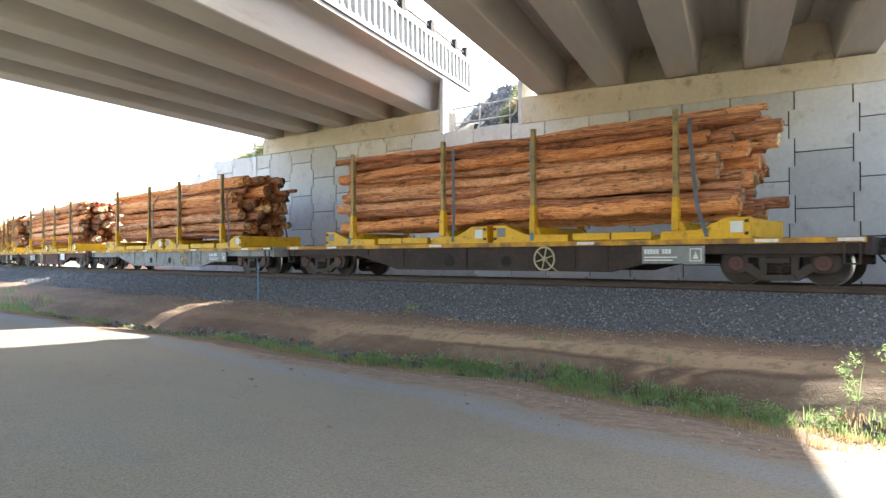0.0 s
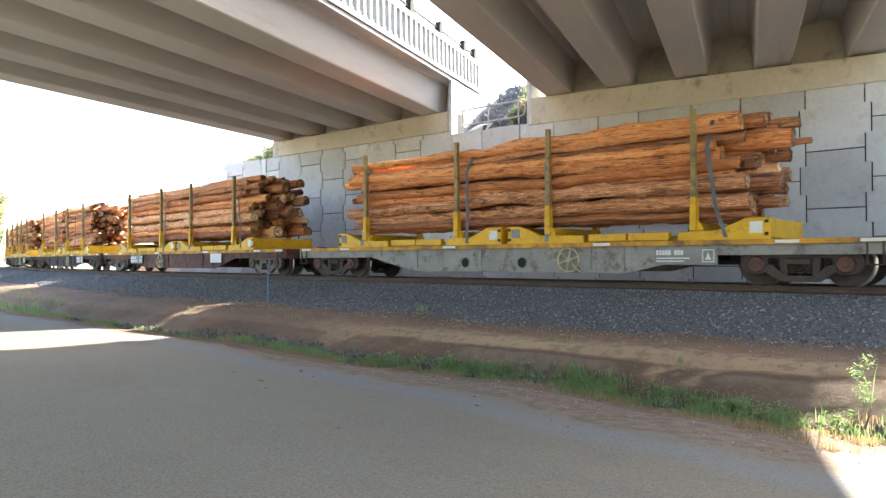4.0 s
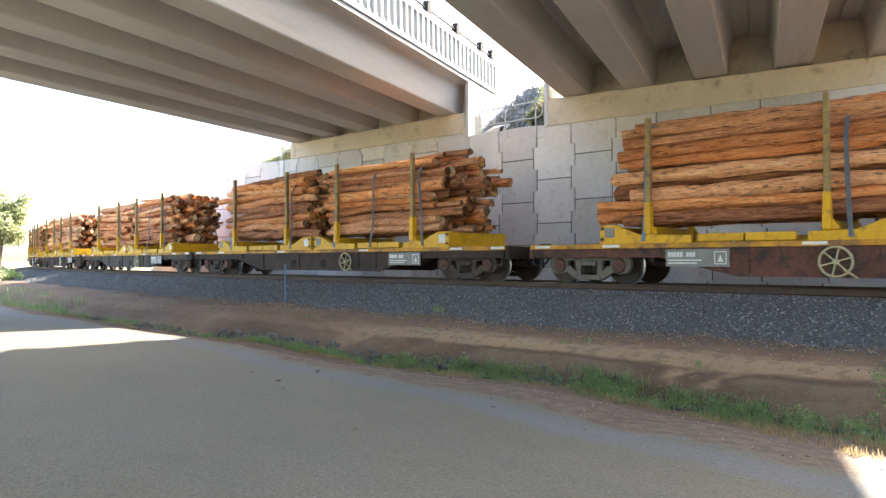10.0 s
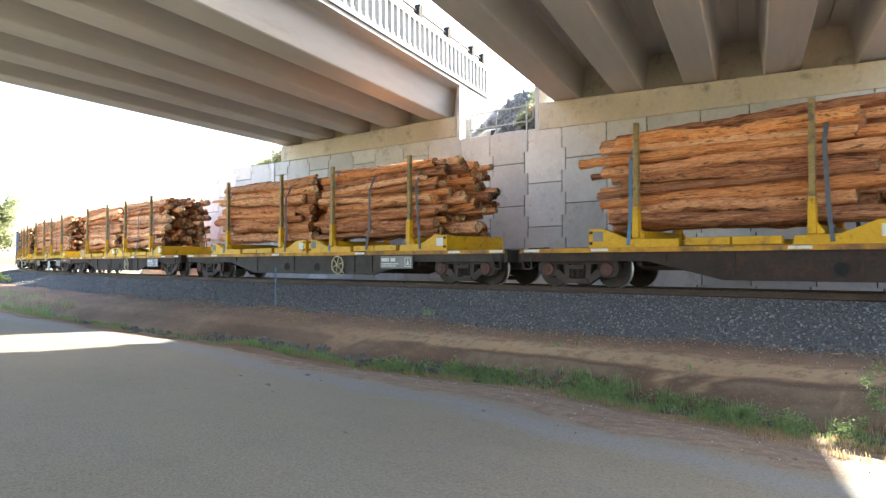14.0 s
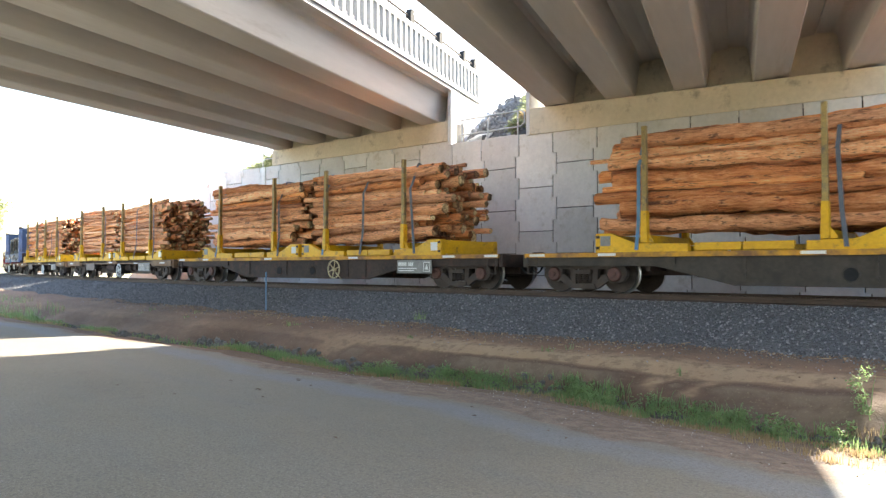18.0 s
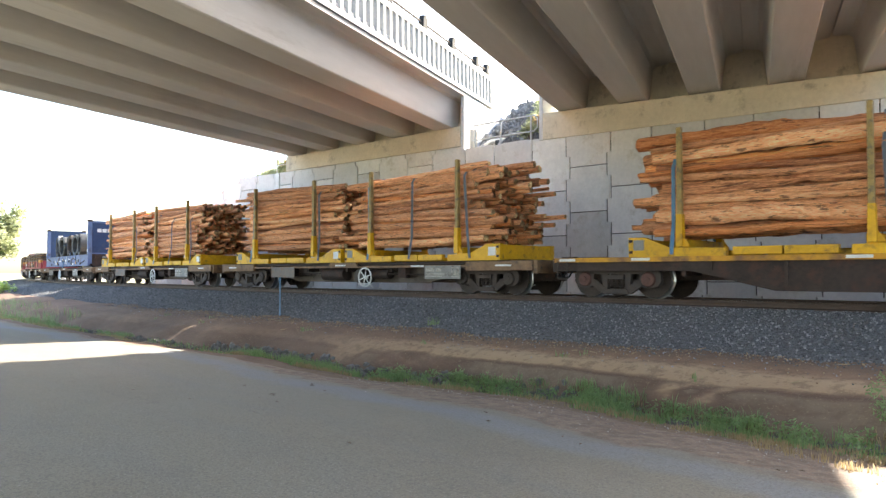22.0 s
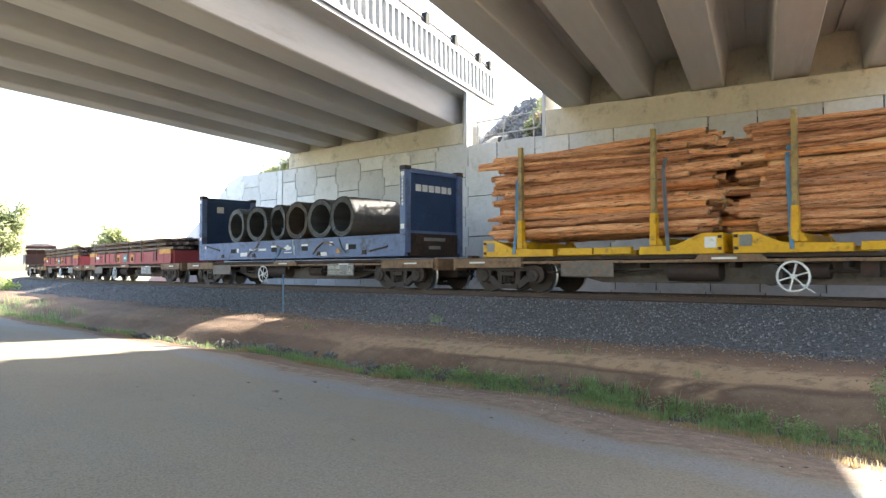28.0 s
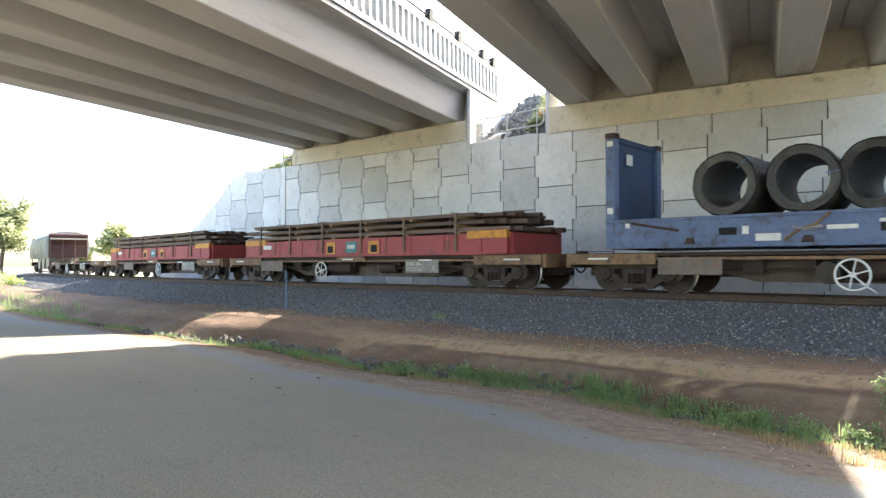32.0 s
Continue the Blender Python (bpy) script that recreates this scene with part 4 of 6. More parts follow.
def build_wagon_b(wheel_x=-1.65, board_x=2.75, plate_x=-4.75):
    """Shorter, older flat wagon with shallow sills and gear showing below."""
    w = thing("flat_wagon", "old brown flat wagon with shallow sills and brake gear", "railway wagon", "wagons of the train")
    part("deck", Geo().box(-7.1, 7.1, -1.12, 1.12, 0.80, 0.88), UNDERFRAME, w, bevel=0.008)
    for s in (-1, 1):
        part("side_sill", Geo().box(-7.1, 7.1, s * 1.18 - 0.04, s * 1.18 + 0.04, 0.71, 0.775), RUSTY_BEAM, w, "thin rusty side rail", bevel=0.008)
        for e in (-1, 1):
            part("end_platform", Geo().box(min(e * 5.0, e * 7.12), max(e * 5.0, e * 7.12), s * 1.2 - 0.06, s * 1.2 + 0.06, 0.62, 0.86), RUSTY_BEAM, w, "weathered brown end boards", bevel=0.015)
        part("centre_bracket", Geo().prism([(-0.75, 0.72), (0.75, 0.72), (0.6, 0.87), (-0.6, 0.87)], "y", s * 1.235 - 0.04, s * 1.235 + 0.04), RUSTY_BEAM, w, "brown centre bracket", bevel=0.01)
    cs = Geo().box(-7.1, 7.1, -0.25, 0.25, 0.36, 0.79)
    for x in (-4, -2, 0, 2, 4):
        cs.box(x - 0.05, x + 0.05, -1.1, 1.1, 0.6, 0.79)
    part("centre_sill", cs, UNDERFRAME, w)
    belly = Geo().prism([(-4.4, 0.70), (4.4, 0.70), (4.4, 0.58), (3.1, 0.27), (-3.1, 0.27), (-4.4, 0.58)], "y", -0.035, 0.035).mesh("belly_plate", BELLY, 0.01)
    for s in (-1, 1):
        part("belly_plate", belly, None, w, "deep brown belly plate", pose(0, s * 0.62, 0))
    drum = Geo().tube((wheel_x - 0.42, -1.16, 0.46), (wheel_x - 0.42, -0.66, 0.46), 0.21, 18)
    part("brake_cylinder", drum, OLIVE_FRAME, w, "round grey brake cylinder", smooth=True)
    for a, b3, r in ((-1.4, -0.3, 0.21), (1.0, 1.7, 0.15)):
        part("air_tank", Geo().tube((a, -0.83, 0.53), (b3, -0.83, 0.53), r, 18), UNDERFRAME, w, "round dark air tank", smooth=True)
    part("brake_rod", Geo().tube((-4.5, -0.95, 0.5), (-1.5, -0.95, 0.55), 0.025, 6).tube((1.7, -0.9, 0.53), (4.6, -0.95, 0.5), 0.025, 6).box(-3.3, -2.9, -1.0, -0.8, 0.45, 0.75).box(2.2, 2.5, -1.0, -0.8, 0.42, 0.75), UNDERFRAME, w)
    mark = Geo().box(0, 0.5, -0.003, 0.003, -0.022, 0.022).mesh("reflector_strip", WHITE)
    for x in (-6.6, -0.35, 3.0, 6.0):
        part("reflector_strip", mark, None, w, "white reflective strip", pose(x, -1.279, 0.75 if abs(x) > 1 else 0.79))
    for s in (-1, 1):
        part("headstock", Geo().box(s * 7.16 - 0.06, s * 7.16 + 0.06, -1.2, 1.2, 0.55, 0.88), RUSTY_BEAM, w, bevel=0.015)
        coupler(w, s * 6.98, s)
        build_bogie(w, s * 5.52, WHEEL, WHEEL)
    hand_wheel(w, wheel_x, 0.43, 0.28, WHITE, "white spoked hand brake wheel")
    id_board(w, board_x, 0.58, 1.3, 0.36, GRIMY_BOARD)
    b2 = Geo().box(-0.67, 0.67, -0.006, 0.012, -0.17, 0.17)
    part("side_plate", b2, RUSTY_PLATE, w, "grimy brown steel plate", pose(plate_x, -1.262, 0.58))
    return w


def build_cradle():
    """Yellow log cradle, 6.4 m long: end blocks, low rails, bolsters and stakes. Local x from 0; z from the wagon deck."""
    c = thing("log_cradle", "yellow steel log cradle with upright stakes bolted to the wagon deck", "log cradle", "log cradles")
    yo = 1.14
    for s in (-1, 1):
        y0, y1 = s * yo - 0.09, s * yo + 0.09
        part("end_block", Geo().prism([(-0.06, 0), (2.02, 0), (2.02, 0.16), (0.87, 0.19), (0.30, 0.42), (-0.06, 0.42)], "y", y0, y1), YELLOW, c, bevel=0.012)
        part("end_block", Geo().prism([(4.21, 0), (5.99, 0), (5.99, 0.42), (5.56, 0.42), (5.0, 0.19), (4.21, 0.17)], "y", y0, y1), YELLOW, c, bevel=0.012)
        for a in (2.14, 3.09):
            part("side_rail", Geo().box(a, a + 0.91, y0 + 0.02, y1 - 0.02, 0.02, 0.18), YELLOW, c, bevel=0.012)
        for x in (1.07, 4.52):
            st = part("stake", Geo().prism([(x - 0.055, 0.2), (x + 0.055, 0.2), (x + 0.048, 2.70), (x - 0.048, 2.70)], "y", s * 1.16 - 0.055, s * 1.16 + 0.055), STAKE, c, "tall worn steel stake", bevel=0.01)
            part("stake_pocket", Geo().prism([(x - 0.075, 0.2), (x + 0.075, 0.2), (x + 0.062, 0.88), (x - 0.062, 0.88)], "y", s * 1.16 - 0.08, s * 1.16 + 0.08), YELLOW, st, "yellow stake pocket", bevel=0.012)
            part("gusset", Geo().prism([(x + 0.076, 0.2), (x + 0.20, 0.2), (x + 0.20, 0.24), (x + 0.068, 0.42)], "y", s * 1.16 - 0.03, s * 1.16 + 0.03), YELLOW, st, bevel=0.008)
        for a, b, z in ((5.62, 5.86, 0.12), (0.06, 0.30, 0.14)):
            part("cradle_label", Geo().box(a, b, s * (yo + 0.09), s * (yo + 0.096), z, z + 0.22), BOARD if a < 1 else WHITE, c, "faded label plate")
        for x in (5.93, 0.0):
            for z in (0.1, 0.34):
                part("latch", Geo().box(x - 0.035, x + 0.035, s * (yo + 0.09), s * (yo + 0.12), z - 0.03, z + 0.03), UNDERFRAME, c, "dark latch")
    for x in (1.07, 4.52):
        part("bolster", Geo().box(x - 0.12, x + 0.12, -1.05, 1.05, 0.12, 0.36), YELLOW, c, bevel=0.012)
    part("end_beam", Geo().box(5.82, 5.98, -1.05, 1.05, 0.03, 0.40), YELLOW, c, bevel=0.012)
    part("end_beam", Geo().box(-0.05, 0.11, -1.05, 1.05, 0.03, 0.40), YELLOW, c, bevel=0.012)
    return c


def log_meshes(count, span):
    """Rough logs of the given length and unit radius: crooked, lumpy, some split flat on a side, with sawn or torn ends; each shape barky, split or stripped."""
    out = []
    for k in range(count):
        n, rings = 12, round(14 + 14 * span)
        g = Geo()
        ph = [rnd(0, 6.3) for _ in range(4)]
        taper = rnd(0.0, 0.25)
        flat = rnd(0, 6.28) if k % 3 == 0 else None
        for i in range(rings):
            a = i / (rings - 1)
            bow = math.sin(math.pi * a)
            cy, cz = bow * (0.55 * math.sin(a * 3.1 + ph[0]) + 0.2 * math.sin(a * 9 * span + ph[1])), bow * (0.34 * math.sin(a * 4 + ph[2]) + 0.17 * math.sin(a * 12 * span + ph[3]))
            lump = 0.20 + 0.26 * bow
            for j in range(n):
                t = 2 * math.pi * j / n
                r = (1.08 - taper * a) * (1 + lump * noise.noise((math.cos(t) * 1.5 + k * 7, math.sin(t) * 1.5, a * 16 * span)) + 0.16 * bow * noise.noise((math.cos(t) * 4 + k * 3, math.sin(t) * 4, a * 40 * span)))
                if flat is not None:
                    c = math.cos(t - flat)
                    r = min(r, 0.58 / c) if c > 0.5 else r
                end = rnd(-0.003, 0.003) if i in (0, rings - 1) else 0
                g.v.append(((a - 0.5) * span + end, cy + r * math.cos(t), cz + r * math.sin(t)))
        for i in range(rings - 1):
            for j in range(n):
                g.f.append((i * n + j, i * n + (j + 1) % n, (i + 1) * n + (j + 1) % n, (i + 1) * n + j))
                g.m.append(0)
        g.f += [tuple(reversed(range(n))), tuple(range((rings - 1) * n, rings * n))]
        g.m += [1, 1]
        out.append([g.mesh("log", list(kind), 0, True) for kind in LOG_KINDS])
    return out


SHORT_LOGS, LONG_LOGS = log_meshes(10, 1.0), log_meshes(10, 2.1)


def pack(rng, r, spread, top):
    """Circles dropped one by one to where they lie lowest, until the load reaches its rounded top."""
    laid, full = [], 0
    while full < 24:
        rr = r * rng.choice((1 - 0.5 * spread, 1 - 0.25 * spread, 1.0, 1.0, 1 + 0.3 * spread, 1 + 0.55 * spread)) * rng.uniform(0.92, 1.08)
        best = None
        for _ in range(14):
            y = rng.uniform(-1.05 + rr, 1.05 - rr)
            z = 1.36 + rr
            for cy, cz, cr in laid:
                d = (cr + rr) * 0.97
                if abs(y - cy) < d:
                    z = max(z, cz + math.sqrt(d * d - (y - cy) ** 2))
            if best is None or z < best[1]:
                best = (y, z)
        y, z = best
        if z + rr > top + 0.14 * (1 - (y / 1.1) ** 2) + rng.uniform(-0.06, 0.10):
            full += 1
        else:
            laid.append((y, z, rr))
    return laid


def build_stack(x0, x1, r, spread, kinds, top, seed, straps, long_ends, label):
    """Logs lying between the stakes, from x0 to x1; z from the wagon's rail top."""
    rng = random.Random(seed)
    st = thing("log_stack", label, "log stack", "log loads")
    shapes, span = (LONG_LOGS, 2.1) if x1 - x0 > 8 else (SHORT_LOGS, 1.0)
    laid = pack(rng, r, spread, top)
    for y, z, rr in laid:
        a = x0 + rng.uniform(-0.28, 0.36) - (rng.random() < 0.15) * rng.uniform(0.2, 0.6)
        b = x1 + rng.uniform(-0.65, 0.15) + 0.22 * y + (rng.random() < long_ends) * rng.uniform(0.2, 0.7)
        m = Matrix.Translation(((a + b) / 2, y, z)) @ Euler((rng.uniform(0, 6.28), rng.uniform(-0.09, 0.09) / (b - a) * 2, rng.uniform(-0.05, 0.05) / (b - a) * 2 + (math.pi if rng.random() < 0.5 else 0))).to_matrix().to_4x4() @ Matrix.Diagonal(((b - a) / span, rr, rr, 1))
        part("log", rng.choice(shapes)[rng.choices((0, 1, 2), kinds)[0]], None, st, at=m)
    for x, lean, blue in straps:
        g = Geo()
        over = []
        for i in range(9):
            y = -1.04 + 0.26 * i
            over.append((x, y, max([cz + math.sqrt(1.1 * cr * cr - min(cr, abs(y - cy)) ** 2) for cy, cz, cr in laid if abs(y - cy) < cr] + [top - 0.5])))
        pts = [(x + lean, -1.27, 0.95), (x + lean * 0.4, -1.14, 1.6), (x, -1.12, over[0][2] - 0.12)] + over + [(x, 1.12, over[-1][2] - 0.12), (x + lean, 1.27, 0.95)]
        for p, q in zip(pts, pts[1:]):
            d = (Vector(q) - Vector(p)).normalized()
            nrm = Vector((1, 0, 0)).cross(d) * 0.006
            wv = Vector((0.04, 0, 0))
            vs = [tuple(Vector(a) + u * wv + k * nrm) for a in (p, q) for u in (-1, 1) for k in (-1, 1)]
            g.add(vs, [(0, 1, 3, 2), (4, 6, 7, 5), (0, 4, 5, 1), (2, 3, 7, 6), (0, 2, 6, 4), (1, 5, 7, 3)])
        part("strap", g, STRAP_BLUE if blue else STRAP, st, "blue webbing strap" if blue else "dark webbing strap")
    return st


def build_flat_rack():
    """Blue flat rack container with end walls, local x centred, z from the wagon deck."""
    f = thing("flat_rack", "blue steel flat rack container with upright end walls", "container")
    L = 6.06
    for s in (-1, 1):
        sec = [(-0.075, 0.0), (0.075, 0.0), (0.075, 0.05), (0.045, 0.055), (0.045, 0.575), (0.075, 0.58), (0.075, 0.64), (-0.075, 0.64), (-0.075, 0.58), (-0.045, 0.575), (-0.045, 0.055), (-0.075, 0.05)]
        g = Geo().prism([(s * 1.17 + y, z) for y, z in sec], "x", -L, L)
        part("side_beam", g, PALE_BLUE, f, "faded blue side beam")
        for x in (-3.4, -0.62, 1.21, 3.71):
            # black plate on the solid beam, painting the pocket's dark inside
            part("fork_pocket", Geo().box(x - 0.17, x + 0.17, s * 1.215, s * 1.222, 0.24, 0.39), BLACK, f, "black plate for the shade in a pocket")
        for x, w, z, h in ((-3.06, 0.12, 0.33, 0.16), (-2.64, 0.46, 0.18, 0.14), (-0.62, 0.36, 0.43, 0.06), (1.21, 0.36, 0.43, 0.06), (2.2, 0.44, 0.12, 0.12), (2.64, 0.16, 0.45, 0.13), (3.46, 0.12, 0.33, 0.18), (0.59, 0.07, 0.33, 0.22), (-5.55, 0.1, 0.50, 0.1), (-1.38, 0.5, 0.335, 0.08)):
            part("side_label", Geo().box(x - w / 2, x + w / 2, s * 1.216, s * 1.226, z - h / 2, z + h / 2), WHITE, f, "small white unreadable label")
        for x in (-4.17, -1.95, 4.28, 2.0):
            part("lashing_ring", Geo().prism([(x - 0.11, 0.07), (x + 0.11, 0.07), (x + 0.08, 0.20), (x - 0.06, 0.20)], "y", s * 1.215 - 0.03, s * 1.215 + 0.03), UNDERFRAME, f, "dark welded lashing ring", bevel=0.01)
        for x0, z0, x1, z1 in ((-5.45, 0.55, -4.4, 0.36), (4.55, 0.17, 5.35, 0.29)):
            part("stay_bar", Geo().tube((x0, s * 1.225, z0), (x1, s * 1.225, z1), 0.028, 8), UNDERFRAME, f, "dark folded stay bar")
        if s < 0:
            part("painted_emblem", Geo().prism([(0.02, 0.27), (0.40, 0.30), (0.44, 0.38), (0.30, 0.42), (0.22, 0.47), (0.10, 0.41), (-0.02, 0.38)], "y", -1.224, -1.217).box(0.0, 0.46, -1.224, -1.217, 0.185, 0.215), WHITE, f, "white painted emblem with a line below")
            part("warning_triangle", Geo().prism([(2.88, 0.14), (3.12, 0.14), (3.0, 0.31)], "y", -1.228, -1.217), ORANGE, f, "orange warning triangle")
            # ratchet straps and their slack tails, in short bent pieces
            for pts, r, m2, lab in (
                    ([(-2.35, 0.12), (-2.1, 0.30), (-1.8, 0.40), (-1.55, 0.62)], 0.026, RUSTY_BEAM, "worn brown ratchet strap"),
                    ([(-2.2, 0.36), (-1.95, 0.31), (-1.7, 0.36)], 0.034, GALV, "steel ratchet of a strap"),
                    ([(-0.45, 0.44), (-0.15, 0.36), (0.1, 0.30)], 0.026, RUSTY_BEAM, "worn brown ratchet strap"),
                    ([(-0.2, 0.36), (-0.3, 0.18), (-0.5, 0.06), (-0.62, -0.10)], 0.034, STRAP_BLUE, "slack teal strap tail"),
                    ([(1.7, 0.14), (1.95, 0.36), (2.25, 0.50), (2.5, 0.48), (2.8, 0.40)], 0.026, RUSTY_BEAM, "worn brown ratchet strap"),
                    ([(0.56, 0.64), (0.58, 0.30), (0.66, 0.12)], 0.02, GALV, "thin wire lashing"),
                    ([(3.05, 0.62), (3.2, 0.30), (3.4, 0.14)], 0.022, STRAP, "grey strap")):
                g = Geo()
                for (xa, za), (xb, zb) in zip(pts, pts[1:]):
                    g.tube((xa, -1.235, za), (xb, -1.235, zb), r, 6)
                part("lashing", g, m2, f, lab)
    part("floor", Geo().box(-L + 0.02, L - 0.02, -1.12, 1.12, 0.46, 0.628), TIMBER, f, "worn timber floor")
    for e in (-1, 1):
        x = e * (L - 0.09)
        g = Geo().box(x - 0.03, x + 0.03, -1.0, 1.0, 0.72, 2.5)
        wallp = part("end_wall", g, BLUE, f, "dark blue end wall")
        lo, hi = sorted((x + e * 0.031, x + e * 0.05))
        rib = Geo().box(lo, hi, -0.10, 0.10, 0.80, 2.38).mesh("end_rib", BLUE, 0.008)
        for i in range(2):
            part("end_rib", rib, None, wallp, at=pose(0, -0.88 + 1.76 * i, 0))
        part("end_sill", Geo().box(x - 0.09, x + 0.09, -1.0, 1.0, 0.0, 0.66), UNDERFRAME, f, "dark dirty end sill")
        for z, w2 in ((0.5, 0.9), (0.26, 0.5)):
            lo, hi = sorted((x + e * 0.091, x + e * 0.096))
            part("sill_marks", Geo().box(lo, hi, -w2 / 2, w2 / 2, z - 0.05, z + 0.05), GRIMY_BOARD, f, "faint unreadable marks on the sill")
        for y in (-0.75, 0.75):
            lo, hi = sorted((x + e * 0.09, x + e * 0.16))
            part("hinge_block", Geo().box(lo, hi, y - 0.09, y + 0.09, 0.36, 0.62), UNDERFRAME, f, "dark hinge block", bevel=0.012)
        part("end_rail", Geo().box(x - 0.07, x + 0.07, -1.0, 1.0, 2.42, 2.54).box(x - 0.07, x + 0.07, -1.0, 1.0, 0.66, 0.74), PALE_BLUE if e > 0 else BLUE, f)
        for s in (-1, 1):
            p = part("corner_post", Geo().box(x - 0.11, x + 0.11, s * 1.11 - 0.11, s * 1.11 + 0.11, 0.1, 2.5), PALE_BLUE, f, "faded blue corner post", bevel=0.012)
            part("corner_casting", Geo().box(x - 0.12, x + 0.12, s * 1.11 - 0.12, s * 1.11 + 0.12, 2.48, 2.60), UNDERFRAME, p, bevel=0.01)
            if s < 0:
                for z0, z1, hw in [(0.78, 0.92, 0.07), (2.30, 2.42, 0.07)] + ([(1.45 + 0.11 * k, 1.53 + 0.11 * k, 0.03) for k in range(8)] if e > 0 else []):
                    part("post_label", Geo().box(x - hw, x + hw, -1.228, -1.222, z0, z1), WHITE, p, "white label on the post")
        if e < 0:
            part("end_label", Geo().box(x + 0.066, x + 0.072, -0.55, -0.25, 1.95, 2.2), WHITE, wallp, "white square label")
        else:
            mark = Geo().box(x + 0.031, x + 0.036, -0.11, 0.11, 1.90, 2.10).mesh("maker_mark", WHITE)
            for i in range(6):
                part("maker_mark", mark, None, wallp, "white block of a painted name", pose(0, -0.62 + 0.27 * i, 0))
    return f


def build_coil():
    """One coil of rolled wire, its axis along y."""
    c = thing("wire_coil", "dark coil of rolled steel wire lying on the flat rack", "wire coil", "coils of wire")
    g = Geo()
    prof = []
    n = 26
    for i in range(n + 1):
        prof.append((0.65 + (0.012 if i % 2 else 0.0) + rnd(-0.006, 0.006), -1.03 + 2.06 * i / n))
    for i in range(5):
        prof.append((0.65 - 0.032 * (i + 1), 1.03 - (0.012 if i % 2 else 0)))
    for i in range(n + 1):
        prof.append((0.47 + (0.01 if i % 2 else 0), 1.02 - 2.04 * i / n))
    for i in range(5):
        prof.append((0.47 + 0.032 * (i + 1), -1.03 + (0.012 if i % 2 else 0)))
    g.lathe(prof, "y", 48)
    g.v = [(x * k, y + rnd(-0.012, 0.012), z * k) for x, y, z in g.v for k in (1 + 0.025 * noise.noise((x * 3, y * 9, z * 3)) + rnd(-0.006, 0.006),)]
    part("wire_winding", g, WIRE, c, smooth=True)
    for k in range(4):
        a = 0.8 + k * math.pi / 2
        ca, sa = math.cos(a), math.sin(a)
        b = Geo().tube((0.65 * ca, -1.05, 0.65 * sa), (0.65 * ca, 1.05, 0.65 * sa), 0.008, 6).tube((0.40 * ca, -1.05, 0.40 * sa), (0.65 * ca, -1.05, 0.65 * sa), 0.008, 6)
        part("tie", b, BOGIE if k else STRAP_BLUE, c, "thin binding tie")
    return c


def build_bar_rack():
    """Red flat rack with its ends folded down, local x centred, z from the wagon deck."""
    f = thing("folded_flat_rack", "red steel flat rack with orange corner pieces", "container", "red flat racks")
    L = 6.06
    for s in (-1, 1):
        sec = [(-0.075, 0.0), (0.075, 0.0), (0.075, 0.05), (0.045, 0.055), (0.045, 0.55), (-0.045, 0.55), (-0.045, 0.055), (-0.075, 0.05)]
        beam = part("side_beam", Geo().prism([(s * 1.17 + y, z) for y, z in sec], "x", -L, L), RED, f)
        rib = Geo().box(-0.04, 0.04, s * 1.17 - 0.06, s * 1.17 + 0.06, 0.06, 0.53).mesh("beam_rib", RED)
        for i in range(9):
            part("beam_rib", rib, None, beam, at=pose(-5.2 + i * 1.3, 0, 0))
        for x in (-1.05, 1.05):
            part("fork_pocket", Geo().box(x - 0.25, x + 0.25, s * 1.215, s * 1.224, 0.08, 0.46), ORANGE, f, "orange pocket surround")
            # the shade within the pocket is a flat black plate
            part("pocket_opening", Geo().box(x - 0.14, x + 0.14, s * 1.225, s * 1.229, 0.12, 0.34), BLACK, f, "black plate for the shade in a pocket")
        for e in (-1, 1):
            part("corner_piece", Geo().box(e * 5.4 - 0.66, e * 5.4 + 0.66, s * 1.17 - 0.07, s * 1.17 + 0.07, 0.42, 0.62), ORANGE if s < 0 else RED, f, "orange painted hinge piece", bevel=0.015)
        pl = Geo().box(-4.9, -4.4, s * 1.218, s * 1.225, 0.28, 0.42)
        part("side_label", pl, WHITE, f, "white unreadable label")
        part("teal_sign", Geo().box(-0.26, 0.26, s * 1.226, s * 1.232, 0.12, 0.46), surface_teal(), f, "teal sign with pale marks")
        t = Geo()
        for i in range(4):
            t.box(-0.17 + 0.09 * i, -0.11 + 0.09 * i, s * 1.233, s * 1.236, 0.24, 0.36)
        part("sign_marks", t, WHITE, f, "pale marks on the sign")
    part("floor", Geo().box(-L, L, -1.12, 1.12, 0.40, 0.54), TIMBER, f)
    for e in (-1, 1):
        part("end_sill", Geo().box(e * L - 0.1, e * L + 0.1, -1.1, 1.1, 0.0, 0.56), RED, f, "red end sill", bevel=0.015)
    return f


TEAL = []


def surface_teal():
    if not TEAL:
        TEAL.append(surface("teal_paint", (0.02, 0.16, 0.17), (0.05, 0.26, 0.27), 4, 20, 0.6))
    return TEAL[0]


